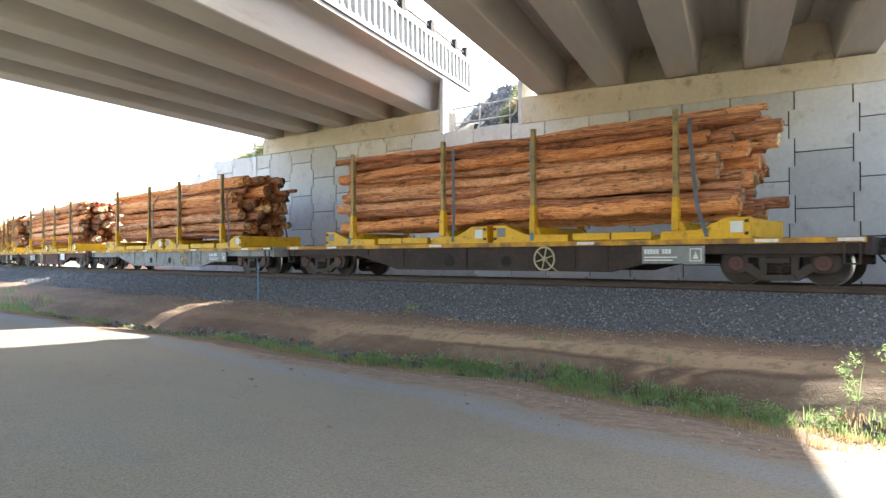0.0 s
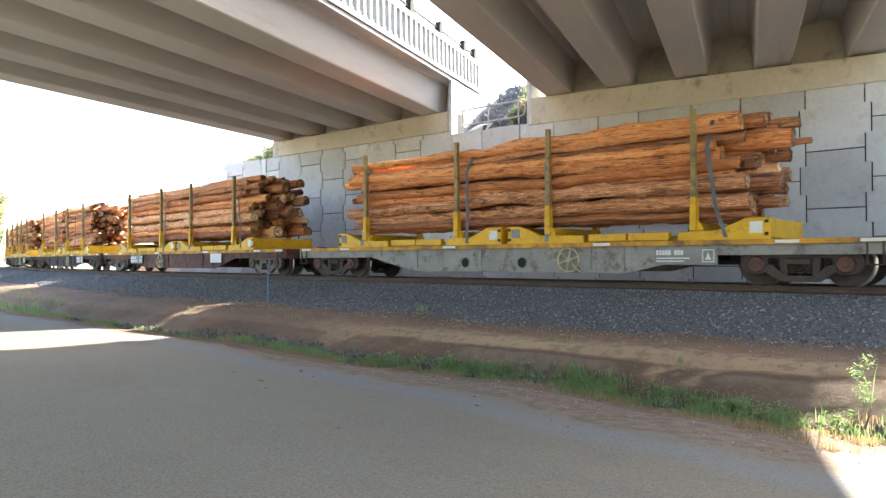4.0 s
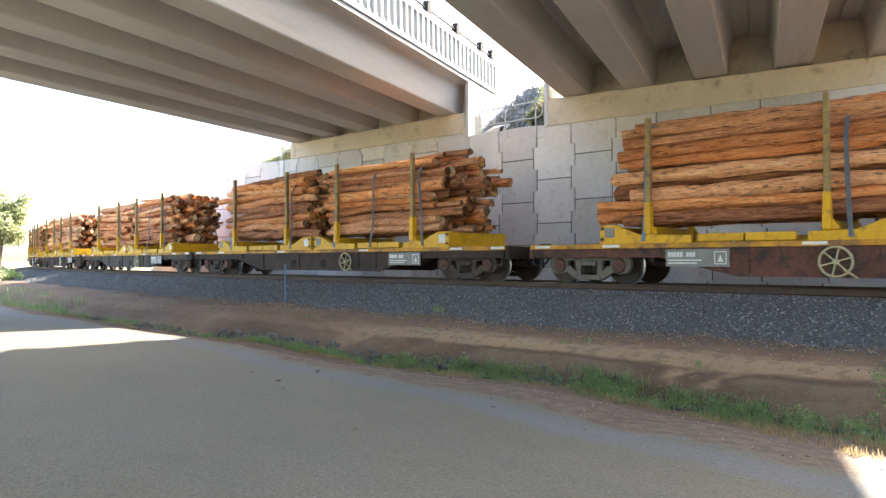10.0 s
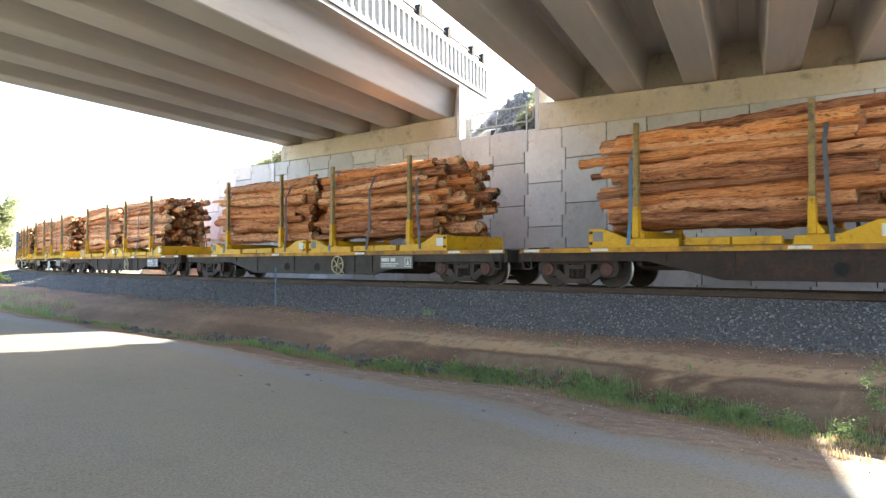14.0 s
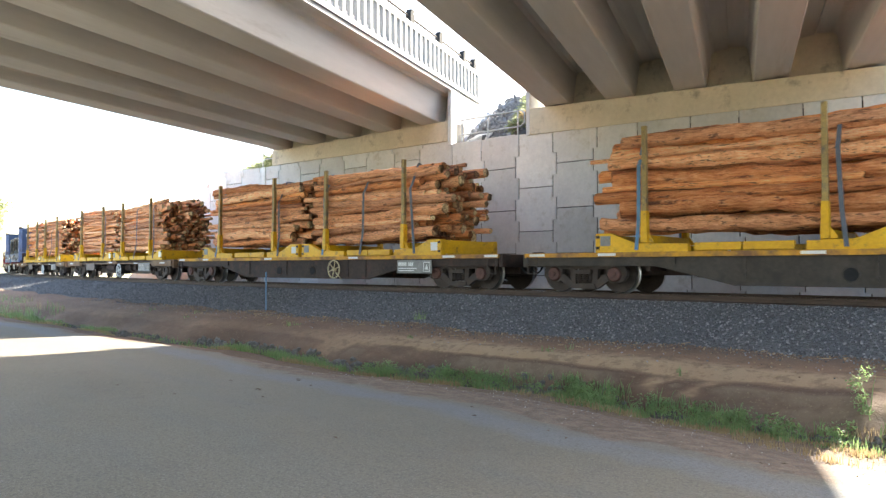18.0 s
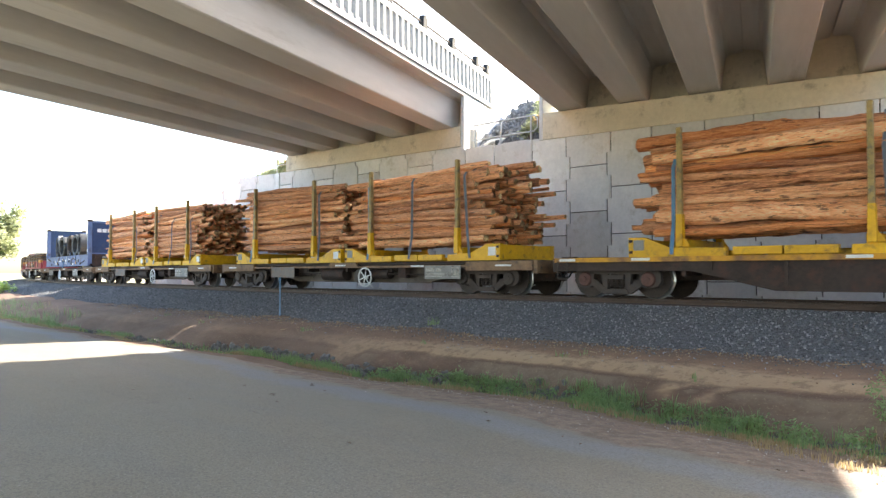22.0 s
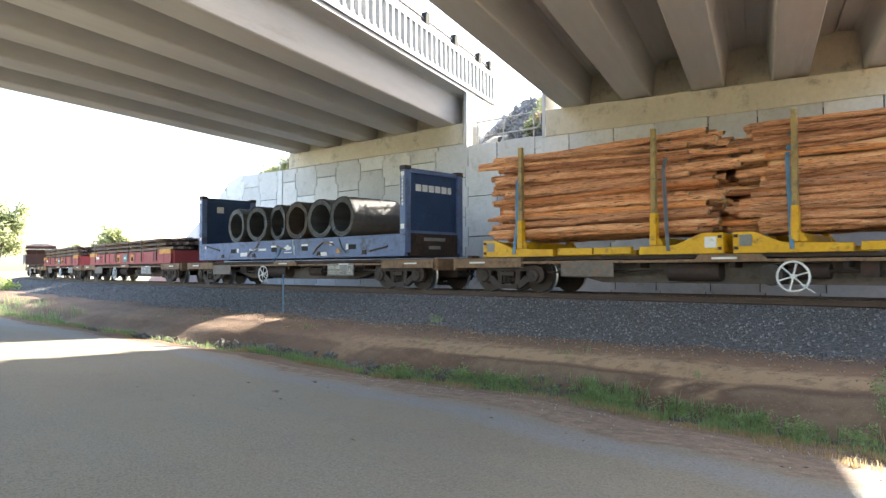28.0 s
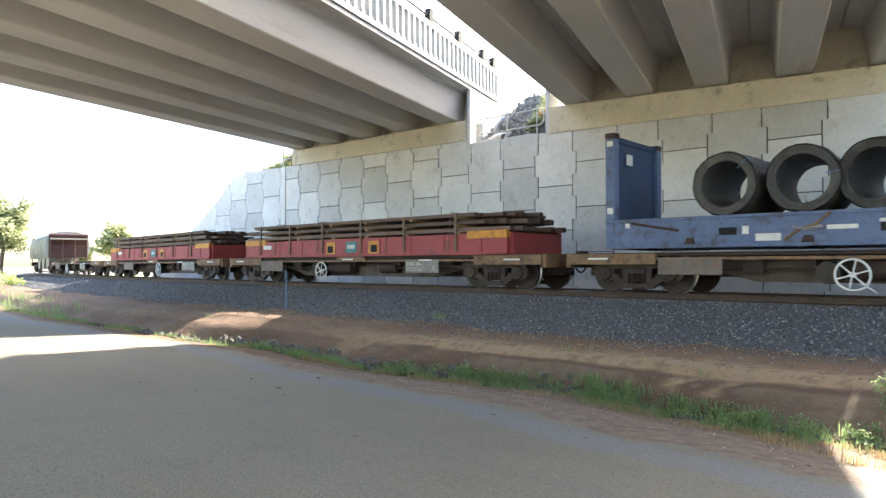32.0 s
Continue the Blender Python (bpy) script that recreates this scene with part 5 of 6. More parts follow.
def build_bar_load(seed):
    """Layers of long steel bars on timber dunnage."""
    rng = random.Random(seed)
    st = thing("steel_bar_stack", "layers of long rusty steel bars on timber packing", "steel bars", "steel bar loads")
    bar = Geo().prism([(-0.5, -0.5), (0.5, -0.5), (0.5, 0.5), (-0.5, 0.5)], "x", -0.5, 0.5).mesh("bar", BAR_STEEL)
    dun = Geo().box(-0.05, 0.05, -1.16, 1.12, 0, 0.07).mesh("dunnage", TIMBER, 0.008)
    z = 0.545
    for layer in range(3):
        for x in (-4.9, -3.0, -1.2, 0.6, 2.4, 4.4):
            part("dunnage", dun, None, st, "sawn timber packing", pose(x + rng.uniform(-0.12, 0.12), rng.uniform(-0.05, 0.05), z, 0, 0, rng.uniform(-3, 3)))
        z += 0.07
        n = 11
        for i in range(n):
            y = -1.06 + 2.12 * i / (n - 1)
            w, h = rng.uniform(0.12, 0.2), rng.uniform(0.085, 0.135)
            a, b = -6.1 + rng.uniform(-0.3, 0.5), 6.1 - 0.22 * layer + rng.uniform(-0.8, 0.4)
            part("bar", bar, None, st, at=Matrix.Translation(((a + b) / 2, y, z + h / 2)) @ Euler((0, 0, rng.uniform(-0.004, 0.004))).to_matrix().to_4x4() @ Matrix.Diagonal((b - a, w, h, 1)))
        z += 0.135
    for x in (-5.1, -3.3, -1.5, 0.4, 2.3, 4.3):
        part("upright", Geo().box(x - 0.035, x + 0.035, -1.26, -1.22, 0.10, z - 0.05), DECK, st, "pale steel upright beside the bars", bevel=0.006)
    for x in (-4.2, -1.8, 1.5, 4.0):
        g = Geo()
        pts = [(x, -1.25, 0.1), (x + 0.1, -1.2, z - 0.02), (x + 0.1, 1.2, z - 0.02), (x, 1.25, 0.1)]
        for p, q in zip(pts, pts[1:]):
            g.tube(p, q, 0.011, 6)
        part("chain", g, RUSTY_PLATE, st, "thin lashing chain over the bars")
    return st


def build_hopper():
    """Grey grain hopper with a sloping end over an open platform."""
    w = thing("hopper_wagon", "grey steel grain hopper wagon with brown sloping ends", "railway wagon", "wagons of the train")
    half = [(-1.28, 1.2), (-1.42, 1.6), (-1.45, 2.2), (-1.32, 2.75), (-0.95, 3.05), (-0.5, 3.14)]
    sec = half + [(-y, z) for y, z in reversed(half)]
    g = Geo().prism(sec, "x", -6.4, 6.4)
    part("hopper_body", g, HOPPER, w, bevel=0.02)
    for s in (-1, 1):
        g = Geo()
        g.prism([(s * 6.41, 3.0), (s * 7.0, 2.9), (s * 7.0, 2.75), (s * 6.41, 2.1)], "y", -1.25, 1.25).prism([(s * 6.41, 1.2), (s * 6.41, 2.09), (s * 6.5, 2.09), (s * 6.5, 1.2)], "y", -1.25, 1.25)
        part("end_sheet", g, HOPPER_END, w, "brown sloping end sheet", bevel=0.01)
        f = Geo()
        for y in (-1.2, -0.4, 0.4, 1.2):
            f.tube((s * 6.95, y, 0.9), (s * 6.95, y, 2.8), 0.04, 6)
        for z in (1.3, 1.7, 2.1):
            f.tube((s * 6.95, -1.2, z), (s * 6.95, 1.2, z), 0.025, 6)
        part("end_ladder", f, HOPPER_END, w, "brown end frame and ladder")
        part("white_band", Geo().box(s * 7.0 - 0.01, s * 7.0 + 0.02, -1.2, 1.2, 2.52, 2.64), RUSTY_WHITE, w, "white band across the end")
        part("headstock", Geo().box(s * 7.2 - 0.08, s * 7.2 + 0.08, -1.25, 1.25, 0.6, 0.95), UNDERFRAME, w, bevel=0.015)
        part("end_platform", Geo().box(min(s * 6.3, s * 7.12), max(s * 6.3, s * 7.12), -1.2, 1.2, 0.85, 0.92), UNDERFRAME, w)
        coupler(w, s * 7.1, s)
        build_bogie(w, s * 5.6, BOGIE, BOGIE)
    part("centre_sill", Geo().box(-7.1, 7.1, -0.3, 0.3, 0.5, 0.85), UNDERFRAME, w)
    for x in (-3.2, 0, 3.2):
        part("discharge_chute", Geo().prism([(x - 1.4, 1.25), (x + 1.4, 1.25), (x + 0.4, 0.35), (x - 0.4, 0.35)], "y", -1.0, 1.0), HOPPER, w, bevel=0.015)
    rib = Geo()
    for i in range(9):
        x = -6 + i * 1.5
        rib.prism([(-1.47, 1.2), (-1.47, 2.2), (-1.36, 2.75), (-1.30, 2.75), (-1.40, 2.2), (-1.40, 1.2)], "x", x - 0.04, x + 0.04)
    part("side_rib", rib, HOPPER, w)
    return w


# ---------------------------------------------------------------- plants, stones and small things of the setting
def blades(g, x, y, z, n, h, spread, mat):
    """A tuft of n bent blades."""
    for _ in range(n):
        a = rnd(0, 6.283)
        px, py = x + rnd(-spread, spread), y + rnd(-spread, spread)
        hh, w = h * rnd(0.5, 1.2), rnd(0.0035, 0.007)
        lx, ly = math.cos(a) * hh * rnd(0.15, 0.6), math.sin(a) * hh * rnd(0.15, 0.6)
        wx, wy = -math.sin(a) * w, math.cos(a) * w
        n0 = len(g.v)
        g.v += [(px - wx, py - wy, z - 0.02), (px + wx, py + wy, z - 0.02), (px + lx * 0.45 - wx * 0.8, py + ly * 0.45 - wy * 0.8, z + hh * 0.62), (px + lx * 0.45 + wx * 0.8, py + ly * 0.45 + wy * 0.8, z + hh * 0.62), (px + lx, py + ly, z + hh)]
        g.f += [(n0, n0 + 1, n0 + 3, n0 + 2), (n0 + 2, n0 + 3, n0 + 4)]
        g.m += [mat, mat]


def build_grass():
    g = Geo()
    # verge between road and ditch: straw fringe at the dirt, green over the ditch, bare stones further back
    for _ in range(12000):
        x = -30 + 31.5 * random.random()
        e = road_edge(x)
        patch = noise.noise((x * 0.8, 7, 0)) + 0.6 * noise.noise((x * 2.6, 3, 0))
        dens = 0.62 if x > -13.2 else 0.10 if x > -18.0 else 0.3
        if random.random() > dens * (0.85 + 1.1 * patch):
            continue
        if x > -1.5 and random.random() < 0.35:
            continue
        k = random.random()
        near = min(1.0, max(0.0, (x + 9.0) / 2.5))
        y = e + (0.30 - 0.28 * near) + k * (0.48 + 0.60 * near) + drift(x)
        if noise.noise((x * 1.9, y * 1.9, 2)) < -0.08:
            continue
        dry = random.random() < (0.85 if k < 0.28 or x > -1.6 else 0.34)
        h = (0.08 if dry else 0.08 + 0.13 * k) * rnd(0.6, 1.4) * (1 + 0.4 * patch)
        blades(g, x, y, ground_z(x, y), 11, max(0.04, h * 0.72), 0.09, 1 if dry else 0)
    # tall clumps and broad-leaved weeds
    for _ in range(95):
        x = rnd(-9, 0.6)
        y = road_edge(x) + rnd(0.35, 0.95) + drift(x)
        z = ground_z(x, y)
        if random.random() < 0.45:
            blades(g, x, y, z, 18, rnd(0.12, 0.22), 0.12, 0)
        else:
            for _ in range(3):
                leaves(g, (x + rnd(-0.2, 0.2), y + rnd(-0.1, 0.2), z + rnd(0.05, 0.2)), rnd(0.06, 0.13), 34, 0.026)
    # tall weeds at the end of the verge
    for x, y in ((-1.35, 8.75), (-0.9, 8.6), (-0.55, 8.4), (-1.0, 8.95), (-0.2, 8.5)):
        z = ground_z(x, y)
        blades(g, x, y, z, 4, 0.45, 0.05, 0)
        for i in range(7):
            leaves(g, (x + rnd(-0.12, 0.12), y + rnd(-0.1, 0.1), z + 0.08 + 0.07 * i), 0.09, 30, 0.022)
    # straw heaps at the end of the shoulder
    for x, y in ((-2.15, 7.3), (-1.75, 7.15), (-1.3, 6.95)):
        for _ in range(9):
            px, py = x + random.gauss(0, 0.12), y + random.gauss(0, 0.06)
            blades(g, px, py, ground_z(px, py), 9, 0.09, 0.08, 1)
    # weeds on the earth bank and in the ballast
    for _ in range(12):
        x = rnd(-20, 2)
        y = drift(x) + rnd(9.3, 10.0)
        blades(g, x, y, ground_z(x, y), 10, rnd(0.05, 0.13), 0.08, 0)
    blades(g, -10.1, 11.3, 0.36, 40, 0.25, 0.11, 0)
    # far verge
    for _ in range(900):
        x = rnd(-75, -24)
        if x > -45 and noise.noise((x * 0.6, 5, 1)) < 0.0:
            continue
        y = drift(x) + rnd(7.7, 9.3)
        blades(g, x, y, ground_z(x, y), 9, rnd(0.16, 0.5), 0.25, 0 if random.random() < 0.82 else 1)
    tagged(new("grass", g.mesh("grass", [GRASS, DRY_GRASS])), "green and dry grass along the roadside ditch", "grass", kind="stuff")


def leaves(g, c, r, n, size, mat=0, flat=0.75):
    """Leaf cards gathered round a clump's centre."""
    for _ in range(n):
        d = Vector((random.gauss(0, 1), random.gauss(0, 1), random.gauss(0, 1) * flat))
        d = d.normalized() * r * rnd(0.35, 1.0)
        p = Vector(c) + d
        q = Euler((rnd(-0.9, 0.9), rnd(-0.9, 0.9), rnd(0, 6.3))).to_quaternion()
        s = size * rnd(0.6, 1.3)
        n0 = len(g.v)
        g.v += [tuple(p + q @ Vector(v)) for v in ((-s, 0, 0), (0, -s * 0.45, s * 0.1), (s, 0, 0), (0, s * 0.45, s * 0.1))]
        g.f.append((n0, n0 + 1, n0 + 2, n0 + 3))
        g.m.append(mat)


def build_tree(x, y, h, spread, seed, label, leaf, density=1.0, size=0.16):
    random.seed(seed)
    z = ground_z(x, y)
    t = thing("tree", label, "tree", "trees by the line", pose(x, y, z))
    tr, cr = Geo(), Geo()
    pts = [Vector((0, 0, -0.1)), Vector((rnd(-0.2, 0.2), rnd(-0.2, 0.2), h * 0.25)), Vector((rnd(-0.4, 0.4), rnd(-0.4, 0.4), h * 0.55)), Vector((rnd(-0.5, 0.5), rnd(-0.5, 0.5), h * 0.85))]
    rad = [h * 0.03, h * 0.024, h * 0.016, h * 0.006]
    for i in range(3):
        tr.tube(pts[i], pts[i + 1], rad[i], 9, 0, rad[i + 1])
    for i in range(int(16 * density) + 8):
        k = rnd(0.18, 0.95)
        base = pts[1].lerp(pts[3], k)
        a = rnd(0, 6.283)
        reach = spread * rnd(0.35, 1.0) * (1.1 - 0.55 * k)
        tip = base + Vector((math.cos(a) * reach, math.sin(a) * reach, h * rnd(-0.02, 0.2)))
        tr.tube(base, tip, h * 0.008, 6, 0, h * 0.002)
        for j in range(3):
            c = base.lerp(tip, 0.5 + 0.25 * j) + Vector((rnd(-0.3, 0.3), rnd(-0.3, 0.3), rnd(-0.1, 0.4)))
            leaves(cr, c, spread * rnd(0.16, 0.34), int(70 * density), size)
    part("trunk", tr, BARK, t, smooth=True)
    part("crown", cr, leaf, t)


def build_shrub(x, y, z, r, h, seed, label, leaf, n=260, size=0.07):
    random.seed(seed)
    t = thing("shrub", label, "shrub", "shrubs", pose(x, y, z))
    g, s = Geo(), Geo()
    for i in range(7):
        a = rnd(0, 6.283)
        c = (math.cos(a) * r * rnd(0, 0.6), math.sin(a) * r * rnd(0, 0.6), h * rnd(0.35, 0.8))
        s.tube((0, 0, -0.05), c, 0.012, 5, 0, 0.005)
        leaves(g, c, r * 0.5, n // 7, size)
    part("stem", s, BARK, t)
    part("foliage", g, leaf, t)


def build_rocks():
    """Dark rock batter between the bridges, with one pale slab at its foot."""
    shapes = stone_shapes(10, 0.22)
    batter = tagged(new("rock_batter"), "bank of dark broken rocks with plants between the bridges", "rocks")
    meshes = []
    for v, f in shapes:
        g = Geo().add(v, f)
        meshes.append(g.mesh("rock", ROCK, 0, False))
    random.seed(41)
    for i in range(300):
        k = random.random() ** 1.3
        y = WALL_Y + 0.6 + 6.6 * k
        left = -16.2 - 0.32 * (y - WALL_Y)
        x = left + rnd(0.0, 3.2)
        z = mound_z(y)
        s = rnd(0.09, 0.20)
        part("rock", meshes[i % len(meshes)], None, batter, at=Matrix.Translation((x, y, z + s * 0.3)) @ Euler((rnd(0, 6), rnd(0, 6), rnd(0, 6))).to_matrix().to_4x4() @ Matrix.Diagonal((s * 1.25, s, s * 0.7, 1)))
    # the sunlit white of this slab is put into its pale rock colour
    slab = Geo().add([(p[0] * 0.75, p[1] * 0.3, p[2] * 0.26) for p in shapes[0][0]], shapes[0][1])
    tagged(part("boulder", slab, PALE_ROCK, None, "slab of rock on the bank, its sunlit white put into the colour", pose(-15.75, WALL_Y + 0.75, 6.36, 0, -12, 6), smooth=False), category="rock")
    for i, (x, y, r, h) in enumerate(((-14.15, 0.9, 0.5, 0.75), (-13.75, 1.5, 0.5, 0.95), (-14.35, 1.9, 0.5, 0.8), (-14.2, 2.8, 0.6, 1.0), (-14.3, 4.0, 0.6, 1.0), (-14.9, 4.6, 0.4, 0.6))):
        yy = WALL_Y + y
        build_shrub(x - 0.3 * (y - 1), yy, mound_z(yy), r, h, 60 + i, "dry grey-green shrub on the rock bank", DRY_GRASS if i % 3 == 1 else LEAF, 520, 0.07)


def build_fences():
    f = thing("handrail", "galvanised pipe handrail on top of the retaining wall", "railing")
    y = WALL_Y + 0.32
    for x in (-16.2, -15.0, -13.68):
        part("post", Geo().tube((x, y, 6.05), (x, y, 7.14), 0.03, 10), GALV, f, smooth=True)
    part("rail", Geo().tube((-16.3, y, 7.12), (-13.55, y, 7.12), 0.028, 10).tube((-13.55, y, 7.12), (-13.40, y, 7.0), 0.028, 10).tube((-13.40, y, 7.0), (-13.40, y, 6.68), 0.028, 10).tube((-13.40, y, 6.68), (-13.55, y, 6.56), 0.028, 10), GALV, f, smooth=True)
    part("rail", Geo().tube((-16.3, y, 6.56), (-13.55, y, 6.56), 0.028, 10), GALV, f, smooth=True)
    f2 = thing("handrail", "galvanised post and rail fence on the wing wall", "railing")
    for x in (-27.9, -28.75, -30.2, -31.6, -33.0):
        zt = wall_top(x) - 0.05
        part("post", Geo().tube((x, y, zt - 0.2), (x, y, zt + 1.0), 0.03, 8), GALV, f2, smooth=True)
    for dz in (0.97, 0.5):
        part("rail", Geo().tube((-27.6, y, wall_top(-27.9) + dz - 0.05), (-31.6, y, wall_top(-31.6) + dz - 0.05), 0.026, 8), GALV, f2, smooth=True)
    for i in range(12):
        x = -28.0 - 0.36 * i
        build_shrub(x, WALL_Y + 1.2 + rnd(0, 1.2), wall_top(x) - 0.1, 0.65, 1.45 - 0.085 * i, 80 + i, "dry grassy shrub behind the wall", DRY_GRASS if i % 3 == 0 else LEAF, 520, 0.07)


def line_of_stones(x):
    """How far behind the road's edge the ditch stones lie."""
    if x < -14.5:
        return 0.75
    return 1.02 - 0.12 * max(0.0, min(1.0, (x + 12.0) / 4.0))


def build_details():
    shapes = stone_shapes(12)

    def on_ballast():
        s = rnd(-48, 4) if random.random() < 0.85 else rnd(-80, -48)
        o = rnd(-4.6, -1.0)
        x, y, _ = track(s, o)
        top = RAIL - 0.15
        z = top if o > -1.7 else (top - 0.1 * (-1.7 - o) if o > -2.0 else max(0.30, top - 0.03 - (top - 0.39) * (-2.0 - o) / 2.3))
        return x, y, z

    scatter("ballast", 40000, on_ballast, lambda: rnd(0.013, 0.026), [STONE], "loose crushed grey ballast stones", "ballast", shapes)

    def on_toe():
        x = rnd(-26, 2)
        y = drift(x) + 10.95 - abs(random.gauss(0, 0.4))
        return x, y, ground_z(x, y)

    scatter("loose_gravel", 4200, on_toe, lambda: rnd(0.006, 0.019), [STONE, BALLAST, STONE, RUSTY_BEAM, DRY_LITTER, STONE], "scattered gravel at the foot of the ballast", "gravel", shapes)

    def on_shoulder():
        x = rnd(-9, 1.0)
        y = road_edge(x) + drift(x) + min(0.1, random.gauss(-0.35, 0.35))
        return x, y, ground_z(x, y) + 0.012

    scatter("litter", 900, on_shoulder, lambda: rnd(0.003, 0.009), [STONE_LIGHT, DRY_LITTER, PALE_ROCK, DIRT], "pale grit and dry leaf bits on the road edge", "litter", shapes)

    def on_bank():
        x = rnd(-22, 2)
        y = drift(x) + rnd(9.5, 11.0)
        return x, y, ground_z(x, y)

    scatter("bark_scraps", 900, on_bank, lambda: rnd(0.006, 0.018), [DRY_LITTER, STONE_LIGHT, DRY_LITTER, RUSTY_BEAM], "pale bark scraps on the earth bank", "litter", shapes)
    # pale sticks on the earth bank
    g = Geo()
    for _ in range(46):
        x = rnd(-20, 1)
        y = drift(x) + rnd(9.5, 11.0)
        a, l = rnd(-1.5, 1.5), rnd(0.03, 0.11)
        z = ground_z(x, y) + 0.008
        g.tube((x - l * math.cos(a), y - l * math.sin(a), z), (x + l * math.cos(a), y + l * math.sin(a), z + rnd(0.0, 0.03)), rnd(0.005, 0.010), 5)
    tagged(new("sticks", g.mesh("sticks", [DRY_LITTER])), "pale dry sticks lying on the earth bank", "litter", kind="stuff")
    # dry leaves and twigs lying on the road
    g = Geo()
    for x, y in [(rnd(-9, -2), rnd(3.5, 7.0)) for _ in range(16)] + [(-7.6, 5.35), (-7.5, 5.3), (-7.0, 5.0), (-2.0, 6.35), (-1.75, 6.3), (-1.6, 6.45)]:
        a, l, w = rnd(0, 3.14), rnd(0.02, 0.06), rnd(0.006, 0.018)
        z = ground_z(x, y) + 0.02
        c, s = math.cos(a), math.sin(a)
        g.add([(x - c * l, y - s * l, z), (x + s * w, y - c * w, z + 0.008), (x + c * l, y + s * l, z), (x - s * w, y + c * w, z + 0.01)], [(0, 1, 2, 3)])
    tagged(new("dry_leaves", g.mesh("dry_leaves", [BARK])), "scattered dry brown leaves and twigs on the asphalt", "litter", kind="stuff")
    def in_ditch():
        x = rnd(-22, -4) if random.random() < 0.75 else rnd(-4, 1)
        y = road_edge(x) + drift(x) + line_of_stones(x) - 0.10 + random.gauss(0, 0.075)
        return x, y, ground_z(x, y)

    scatter("ditch_rubble", 2600, in_ditch, lambda: rnd(0.018, 0.055), [DITCH_STONE], "small broken grey stones in the roadside ditch", "stones", shapes)
    # stones lining the ditch
    ditch = tagged(new("ditch_stones"), "dark angular stones lining the roadside ditch", "stones")
    meshes = [Geo().add(v, f).mesh("stone", DITCH_STONE) for v, f in shapes[:8]]
    random.seed(17)
    for i in range(290):
        x = -18 + 13.5 * i / 290 + rnd(-0.2, 0.2)
        w = road_edge(x) + line_of_stones(x) + random.gauss(0, 0.07)
        y = w + drift(x)
        s = rnd(0.05, 0.10) if x < -7 else rnd(0.035, 0.065)
        part("stone", meshes[i % 8], None, ditch, at=Matrix.Translation((x, y, ground_z(x, y) + s * 0.2)) @ Euler((rnd(0, 6), rnd(0, 6), rnd(0, 6))).to_matrix().to_4x4() @ Matrix.Diagonal((s * 1.2, s, s, 1)))
    build_grass()
    p = thing("marker_post", "thin pale blue steel marker post in the ballast", "post", at=pose(-15.55, 11.18, 0))
    part("shaft", Geo().box(-0.02, 0.02, -0.006, 0.006, 0.3, 1.434).box(-0.006, 0.006, -0.028, -0.006, 0.3, 1.434), PALE_POST, p)
    build_tree(-60, 17.0, 6.6, 2.6, 5, "leafy grey-green gum tree beside the line", LEAF, 1.1, 0.2)
    build_tree(-67, 16.6, 6.6, 3.0, 6, "leafy grey-green gum tree beside the line", LEAF, 1.1, 0.2)
    build_tree(-101, 43.3, 7.6, 3.2, 7, "small pale green tree beyond the railway", LEAF, 0.9, 0.3)
    build_tree(-104, 39.0, 5.0, 2.4, 8, "small pale green tree beyond the railway", LEAF, 0.8, 0.3)
    random.seed(3)
    for i in range(9):
        x = -44 - 2.4 * i
        build_shrub(x, drift(x) + rnd(9.2, 11.0), ground_z(x, drift(x) + 10), rnd(0.5, 0.9), rnd(0.5, 1.0), 100 + i, "low green roadside shrub", LIME if i % 2 else LEAF, 280, 0.12)


STONE_LIGHT = surface("pale_ballast_stone", (0.24, 0.24, 0.25), (0.37, 0.37, 0.38), 7, 30, 0.85, relief=0.4)
DRY_LITTER = surface("dry_litter", (0.26, 0.18, 0.10), (0.44, 0.33, 0.20), 7, 30, 0.9, relief=0.2)
PALE_POST = surface("pale_blue_post", (0.10, 0.20, 0.32), (0.22, 0.34, 0.45), 6, 30, 0.6, relief=0.1)
LIME = leaf_material("bright_leaf", (0.18, 0.26, 0.06), (0.42, 0.50, 0.18))


# ---------------------------------------------------------------- assembling the train
FIRST_CRADLE = build_cradle()
TRAIN = []      # (object, place of its wagon on the track at the clip's middle, pose on the wagon, bogie spacing)


def ride(ob, s, local, spacing):
    TRAIN.append((ob, s, local, spacing))
    return ob


STRAPS_LONG = [(-5.13, 0.0, True), (-1.3, 0.1, False), (1.1, 0.1, True), (4.9, 0.4, False)]
STRAPS_1 = [(-5.2, 0.0, True), (-1.4, 0.15, False)]
STRAPS_2 = [(1.05, 0.1, True), (2.9, 0.0, False), (4.85, 0.3, False)]


def loaded(s, wagon, split, r, spread, kinds, top, seed, spacing, deck):
    """A wagon with its two cradles and its logs."""
    ride(wagon, s, Matrix(), spacing)
    for x in (-6.12, 0.12):
        c = FIRST_CRADLE if not any(o is FIRST_CRADLE for o, *_ in TRAIN) else copy_thing(FIRST_CRADLE, Matrix())
        ride(c, s, pose(x, 0, deck), spacing)
    if split:
        ride(build_stack(-5.9, -0.15, r, spread, kinds, top, seed, STRAPS_1, 0.05, "stack of short stripped brown logs strapped between stakes"), s, Matrix(), spacing)
        ride(build_stack(0.36, 5.75, r, spread, kinds, top, seed + 50, STRAPS_2, 0.25, "stack of short stripped brown logs with ragged ends"), s, Matrix(), spacing)
    else:
        ride(build_stack(-5.75, 5.8, r, spread, kinds, top, seed, STRAPS_LONG, 0.3, "stack of long rough brown logs strapped between stakes"), s, Matrix(), spacing)


